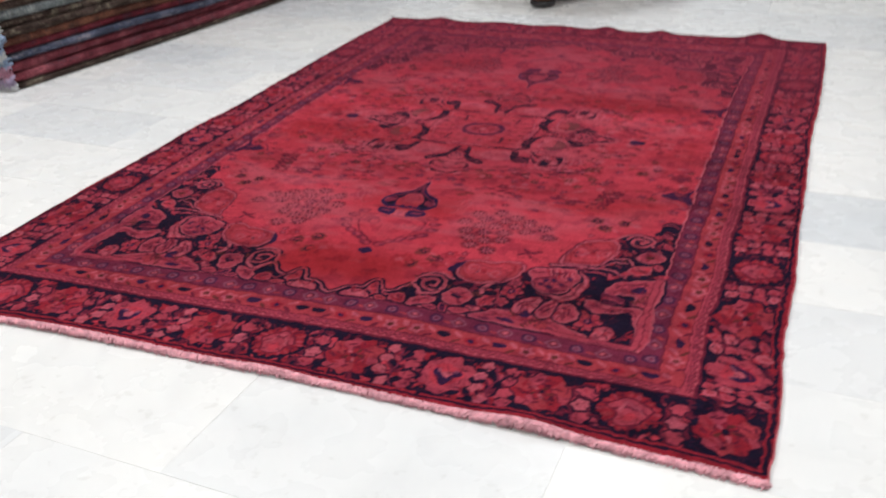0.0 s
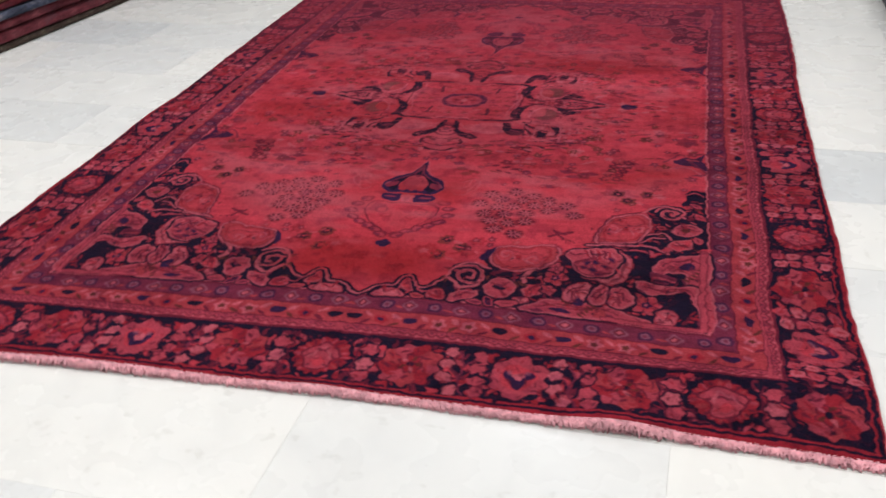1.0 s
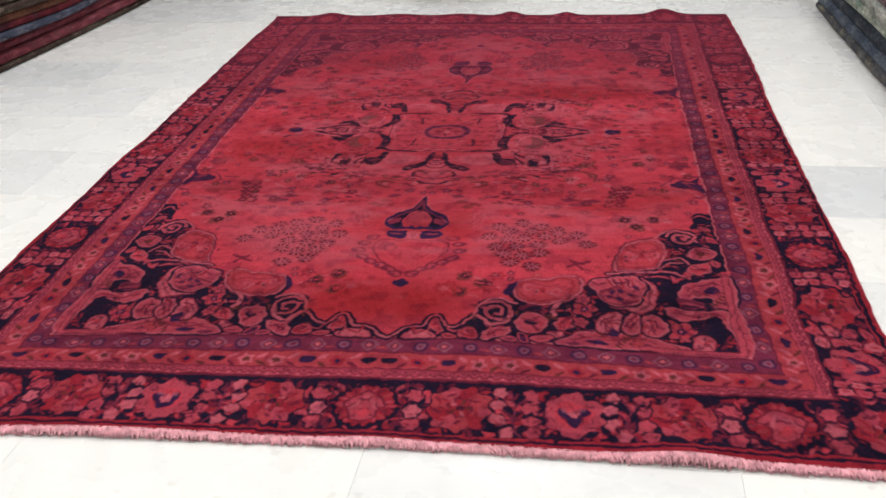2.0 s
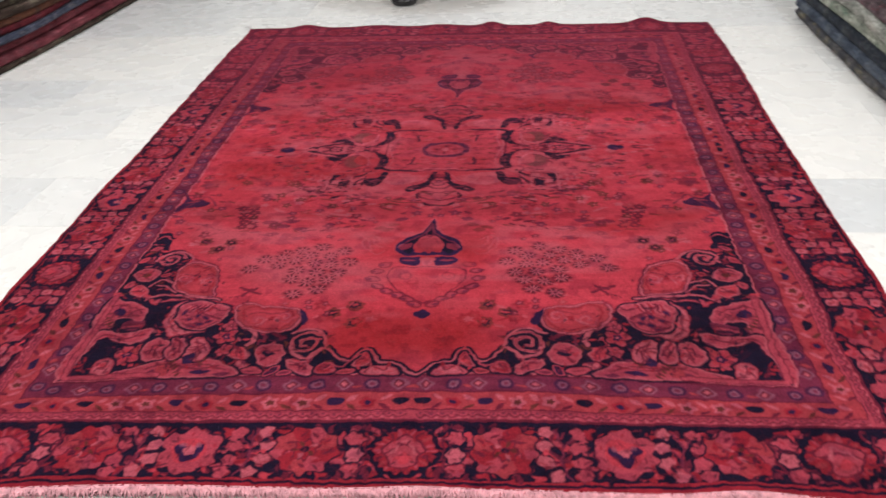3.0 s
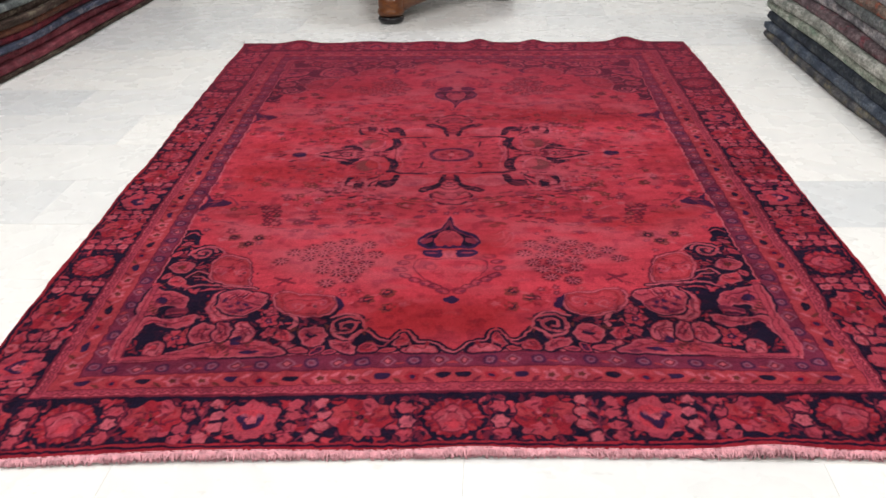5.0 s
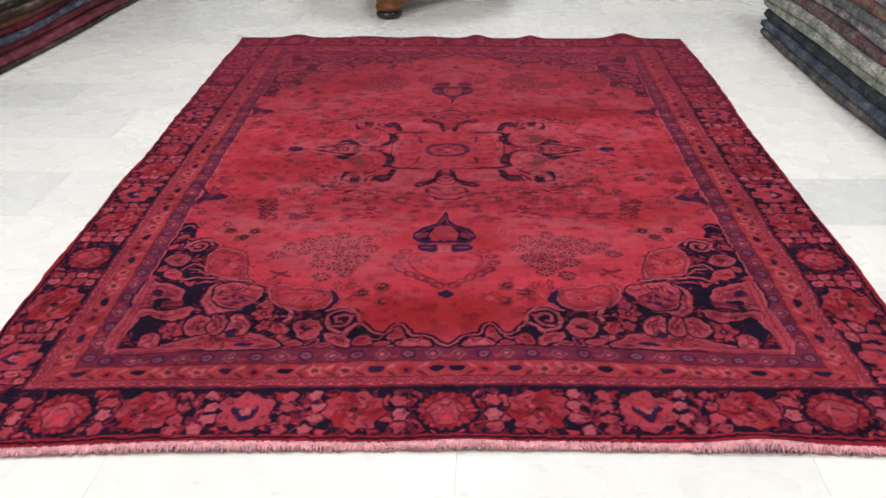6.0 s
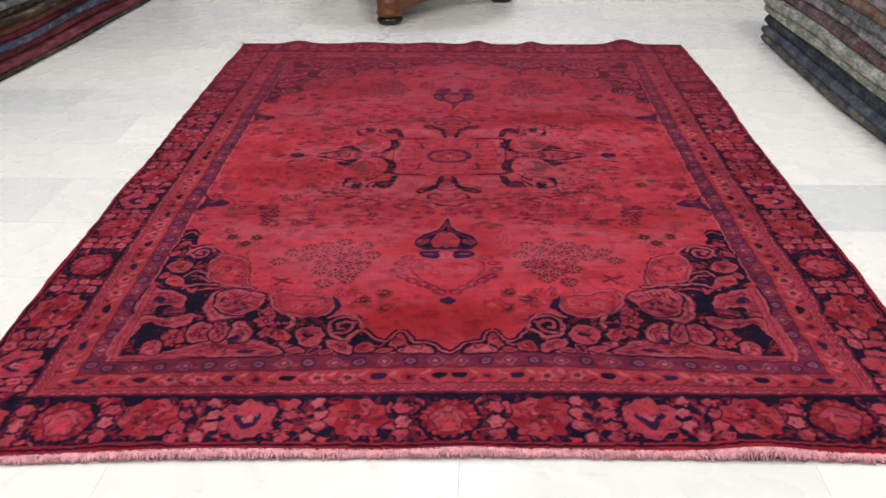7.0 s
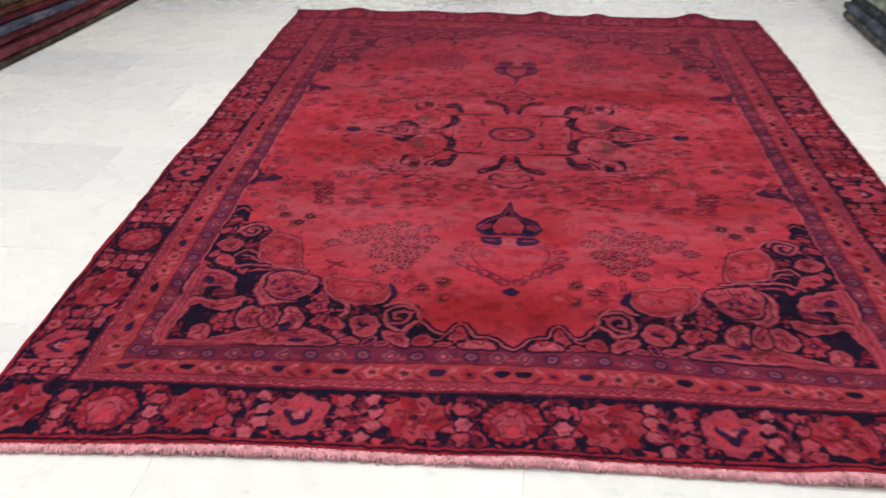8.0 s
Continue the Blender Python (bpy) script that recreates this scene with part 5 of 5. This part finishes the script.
def folded_rug(colour, label, length, depth, thick, z0, shift, seed, level, group, fringe=None, bow=0.0):
    """A rug folded in two over its long side: a thick ribbon bent round at the front, its fold along local y, facing local +x."""
    thing = tagged(empty("folded_rug"), label, "folded rug", group)
    t, gap = thick * 0.47, thick * 0.06
    mid, r_out, r_in = thick / 2, thick / 2, gap / 2
    outer = [(-depth, 0.0)] + [(-depth * f, 0.0) for f in (0.6, 0.3, 0.12)]
    outer += [(-r_out + r_out * abs(math.cos(w)) ** 0.7, mid + r_out * math.copysign(abs(math.sin(w)) ** 0.75, w)) for w in np.linspace(-math.pi / 2, math.pi / 2, 13)]
    outer += [(-depth * f, thick) for f in (0.12, 0.3, 0.6, 1.0)]
    inner = [(-depth * f, t + gap) for f in (1.0, 0.6, 0.3, 0.12)]
    inner += [(-r_out + r_in * math.cos(w), mid + r_in * math.sin(w)) for w in np.linspace(math.pi / 2, -math.pi / 2, 5)]
    inner += [(-depth * f, t) for f in (0.12, 0.3, 0.6, 1.0)]
    loop = np.array(outer + inner)
    n, steps = len(loop), 64
    ys = np.linspace(0, length, steps)
    rnd = np.random.default_rng(seed)
    front = shift + bow * np.sin(math.pi * ys / length) + 0.012 * (value_noise(ys * 2.2 + seed * 3.7, ys * 0 + seed, 40) - 0.5) * 2
    sag = min(level, 4) * 0.0045 * (value_noise(ys * 1.7 + 5, ys * 0 + group_seed(group), 41) - 0.5) * 2
    rough = 0.004 * (value_noise(np.add.outer(ys * 24, np.zeros(n)) + seed * 9, np.add.outer(np.zeros(steps), np.arange(n) * 0.9), 42) - 0.5)
    x = loop[None, :, 0] + front[:, None] + rough
    z = z0 + loop[None, :, 1] + sag[:, None] * np.clip(level, 0, 1) + rough * 0.6
    taper = 1 - 0.25 * np.clip(1 - np.minimum(ys, length - ys) / 0.03, 0, 1)
    z = z0 + (z - z0 - thick / 2) * taper[:, None] + thick / 2
    y = np.add.outer(ys, 0.012 * (value_noise(np.arange(n) * 0.35 + seed, np.zeros(n) + 3, 43) - 0.5))
    verts = np.stack([x, y, np.maximum(z, 0.002)], -1).reshape(-1, 3)
    k = np.arange(steps * n).reshape(steps, n)
    nx = np.roll(k, -1, axis=1)
    quads = np.stack([k[:-1], nx[:-1], nx[1:], k[1:]], -1).reshape(-1, 4)
    half = n // 2
    caps = []
    for row, flip in ((k[0], False), (k[-1], True)):
        for q in range(half - 1):
            face = (row[q], row[n - 1 - q], row[n - 2 - q], row[q + 1])
            caps.append(face[::-1] if flip else face)
    array_part("body", verts, np.concatenate([quads, np.array(caps)]), WOOLS[colour], thing)
    if fringe is not None:
        count = 260
        s = rnd.uniform(0, 1, count)
        d = depth * s**1.6
        up = np.where(rnd.random(count) < 0.5, t * 0.5, thick - t * 0.5) + rnd.uniform(-0.4, 0.4, count) * t
        rings = []
        reach, swing = rnd.uniform(0.02, 0.045, count), rnd.normal(0, 0.010, count)
        wide = rnd.uniform(0.002, 0.004, count)
        for q in (0.0, 0.4, 0.75, 1.0):
            cz = np.maximum(z0 + up - q * q * rnd.uniform(0.3, 0.9, count) * np.minimum(up + z0, 0.03), 0.004)
            for w in (0, 2.094, 4.189):
                rr = wide * (1 - 0.4 * q)
                rings.append(np.stack([front[0] - d + swing * q + rr * math.cos(w) - 0.006, 0.004 - reach * np.sin(q * 1.5) + 0 * d, cz + rr * math.sin(w)], -1))
        pts = np.stack(rings, 1).reshape(-1, 3)
        base = (np.arange(count) * 12)[:, None, None]
        faces = np.array([(r * 3 + w, r * 3 + (w + 1) % 3, r * 3 + 3 + (w + 1) % 3, r * 3 + 3 + w) for r in range(3) for w in range(3)])
        tagged(array_part("fringe", pts, (base + faces[None]).reshape(-1, 4), TASSELS[fringe], thing, label="loose knotted cotton fringe"), kind="stuff")
    return thing


def group_seed(group):
    return 3.0 if group.startswith("dark") else 7.0


def stack(at, turn, flip, length, depth, group, layers, bow=0.0):
    """Folded rugs laid on one another, from the floor up."""
    z = 0.002
    for level, (colour, thick, label, fringe) in enumerate(layers):
        rnd = random.Random(level * 7 + len(layers))
        ob = folded_rug(colour, label, length + rnd.uniform(-0.05, 0.05), depth, thick, z, rnd.uniform(-0.012, 0.012), level + (20 if flip else 1), level, group, fringe, bow)
        ob.matrix_world = pose(at[0], at[1] + rnd.uniform(-0.015, 0.015), 0, 0, 0, turn)
        z += thick * 0.985


LEFT = [
    ("umber", 0.024, "thin dark umber folded wool rug on the marble floor", 1),
    ("mauve", 0.036, "dusty rose folded wool rug with lilac fringe", 0),
    ("mauve", 0.042, "rose red folded wool rug with pink fringe", 3),
    ("denim", 0.028, "faded navy-blue folded wool rug with pale fringe", 2),
    ("garnet", 0.028, "dark garnet thin folded wool rug", 1),
    ("rust", 0.034, "rust brown folded wool rug with worn motifs", 2),
    ("umber", 0.032, "dark brown folded wool rug with grey motifs", 2),
    ("umber", 0.032, "dark brown patterned folded wool rug", 1),
    ("teal", 0.036, "grey-green worn folded wool rug", 1),
    ("umber", 0.034, "umber folded wool rug with tan motifs", 0),
    ("salmon", 0.034, "salmon and brown folded wool rug", 1),
    ("charcoal", 0.036, "charcoal folded wool rug", 0),
    ("mustard", 0.034, "mustard yellow folded wool rug", None),
    ("garnet", 0.038, "deep red folded wool rug on top of the stack", None),
]
RIGHT = [
    ("charcoal", 0.036, "charcoal folded rug with tan flecks on the marble floor", None),
    ("slate", 0.042, "slate blue folded wool rug", None),
    ("navy", 0.050, "black-navy folded wool rug", None),
    ("sage", 0.044, "pale sage green folded wool rug", None),
    ("ash", 0.044, "light ash grey folded wool rug", None),
    ("plum", 0.040, "dark plum folded wool rug", None),
    ("pewter", 0.046, "pewter grey mottled folded wool rug", None),
    ("teal", 0.042, "dark grey-teal folded wool rug", None),
    ("salmon", 0.042, "salmon pink worn folded wool rug", None),
    ("pewter", 0.044, "grey folded wool rug", None),
    ("garnet", 0.044, "dark red folded wool rug", None),
    ("teal", 0.042, "grey-green folded wool rug on top of the stack", None),
]
stack((-1.925, -0.07), -4.2, False, 3.05, 0.95, "dark stack of folded rugs", LEFT, 0.045)
stack((1.360, 1.385), 180.6, True, 2.25, 0.95, "grey stack of folded rugs", RIGHT)


# ---- pedestal table behind the rug ----
def pedestal_table():
    thing = tagged(empty("pedestal_table", (-0.22, 2.235, 0)), "polished mahogany pedestal table on three black-soled feet", "table")
    feet = [(0.46 * math.cos(w), 0.46 * math.sin(w)) for w in (math.radians(256), math.radians(8), math.radians(132))]
    for fx, fy in feet:
        bm = bmesh.new()
        lathe(bm, [(0.040, 0.040), (0.062, 0.042), (0.066, 0.052), (0.064, 0.066), (0.058, 0.072), (0.061, 0.082), (0.062, 0.105), (0.060, 0.128)], at=(fx, fy))
        foot = part("foot", bm, WOOD, thing)
        bm = bmesh.new()
        lathe(bm, [(0.046, 0.0), (0.056, 0.004), (0.064, 0.016), (0.064, 0.028), (0.056, 0.036), (0.045, 0.0395)], at=(fx, fy))
        part("foot_pad", bm, BLACK, foot, "glossy black rounded foot pad")
    # platform with hollow sides and an arched underside
    bm = bmesh.new()
    outline = []
    for k in range(3):
        a, b = np.array(feet[k]), np.array(feet[(k + 1) % 3])
        along = (b - a) / np.linalg.norm(b - a)
        out = np.array((along[1], -along[0]))
        a1, b1 = a + out * 0.052 + along * 0.02, b + out * 0.052 - along * 0.02
        for s in np.linspace(0, 1, 17):
            hollow = 0.05 * math.sin(math.pi * s)
            p = a1 * (1 - s) + b1 * s - out * hollow
            outline.append((p[0], p[1], 0.056 + 0.026 * math.sin(math.pi * s) ** 0.8))
    rings = []
    for inset, up in ((0.86, -0.012), (1.0, 0.006), (1.0, None), (0.985, None), (0.95, None)):
        ring = []
        for n, (px, py, low) in enumerate(outline):
            top = {0.985: 0.133, 0.95: 0.137}.get(inset, 0.124)
            ring.append(bm.verts.new((px * inset, py * inset, low + up if up is not None else top)))
        rings.append(ring)
    total = len(outline)
    for a, b in zip(rings, rings[1:]):
        for k in range(total):
            f = bm.faces.new((a[k], a[(k + 1) % total], b[(k + 1) % total], b[k]))
            f.smooth = True
    for ring, z, up in ((rings[0], 0.045, False), (rings[-1], 0.139, True)):
        hub = bm.verts.new((0, 0, z))
        for k in range(total):
            bm.faces.new((ring[k], ring[(k + 1) % total], hub) if up else (ring[(k + 1) % total], ring[k], hub))
    part("platform", bm, WOOD, thing)
    bm = bmesh.new()
    lathe(bm, [(0.13, 0.136), (0.14, 0.170), (0.10, 0.220), (0.07, 0.30), (0.085, 0.38), (0.095, 0.46), (0.075, 0.56), (0.06, 0.62), (0.10, 0.66), (0.16, 0.70)])
    part("column", bm, WOOD, thing)
    bm = bmesh.new()
    lathe(bm, [(0.40, 0.700), (0.43, 0.705), (0.45, 0.718), (0.45, 0.732), (0.43, 0.744), (0.40, 0.746)], 64)
    part("tabletop", bm, WOOD, thing)
    return thing


pedestal_table()


# ---- floor tiles ----
def floor_tiles(parent):
    """Marble tiles laid in staggered rows, one mesh shared by all."""
    bm = bmesh.new()
    box(bm, -0.2998, 0.2998, -0.1498, 0.1498, -0.012, 0.0, 0.0003)
    first = part("marble_tile", bm, MARBLE, parent)
    rnd = random.Random(9)
    corners = np.array([v.co for v in first.data.vertices])
    sides = [list(p.vertices) for p in first.data.polygons if len(p.vertices) == 4]
    rest, faces, made = [], [], 0
    for r in range(-19, 20):
        for k in range(-8, 9):
            x, y = k * 0.6 + (0.3 if r % 2 else 0.0) + 0.385, r * 0.3 + 0.235
            m = pose(0, 0, 0, 0, 0, -1.5) @ pose(x, y, rnd.uniform(-0.0004, 0.0), rnd.uniform(-0.05, 0.05), rnd.uniform(-0.05, 0.05), 180 * rnd.randint(0, 1))
            if -9 <= r <= 9 and -5 <= k <= 5:
                ob = first if made == 0 else new("marble_tile", first.data)
                ob.parent = parent
                ob.matrix_world = m
                made += 1
            elif abs(m.translation.x) < ROOM_X - 0.31 and ROOM_Y0 + 0.17 < m.translation.y < ROOM_Y1 - 0.17:
                faces += [[n + len(rest) for n in f] for f in sides]
                rest += [m @ Vector(p) for p in corners]
    tagged(array_part("outer_paving", [tuple(p) for p in rest], faces, MARBLE, parent, smooth=False), kind="stuff")


floor_tiles(floor)
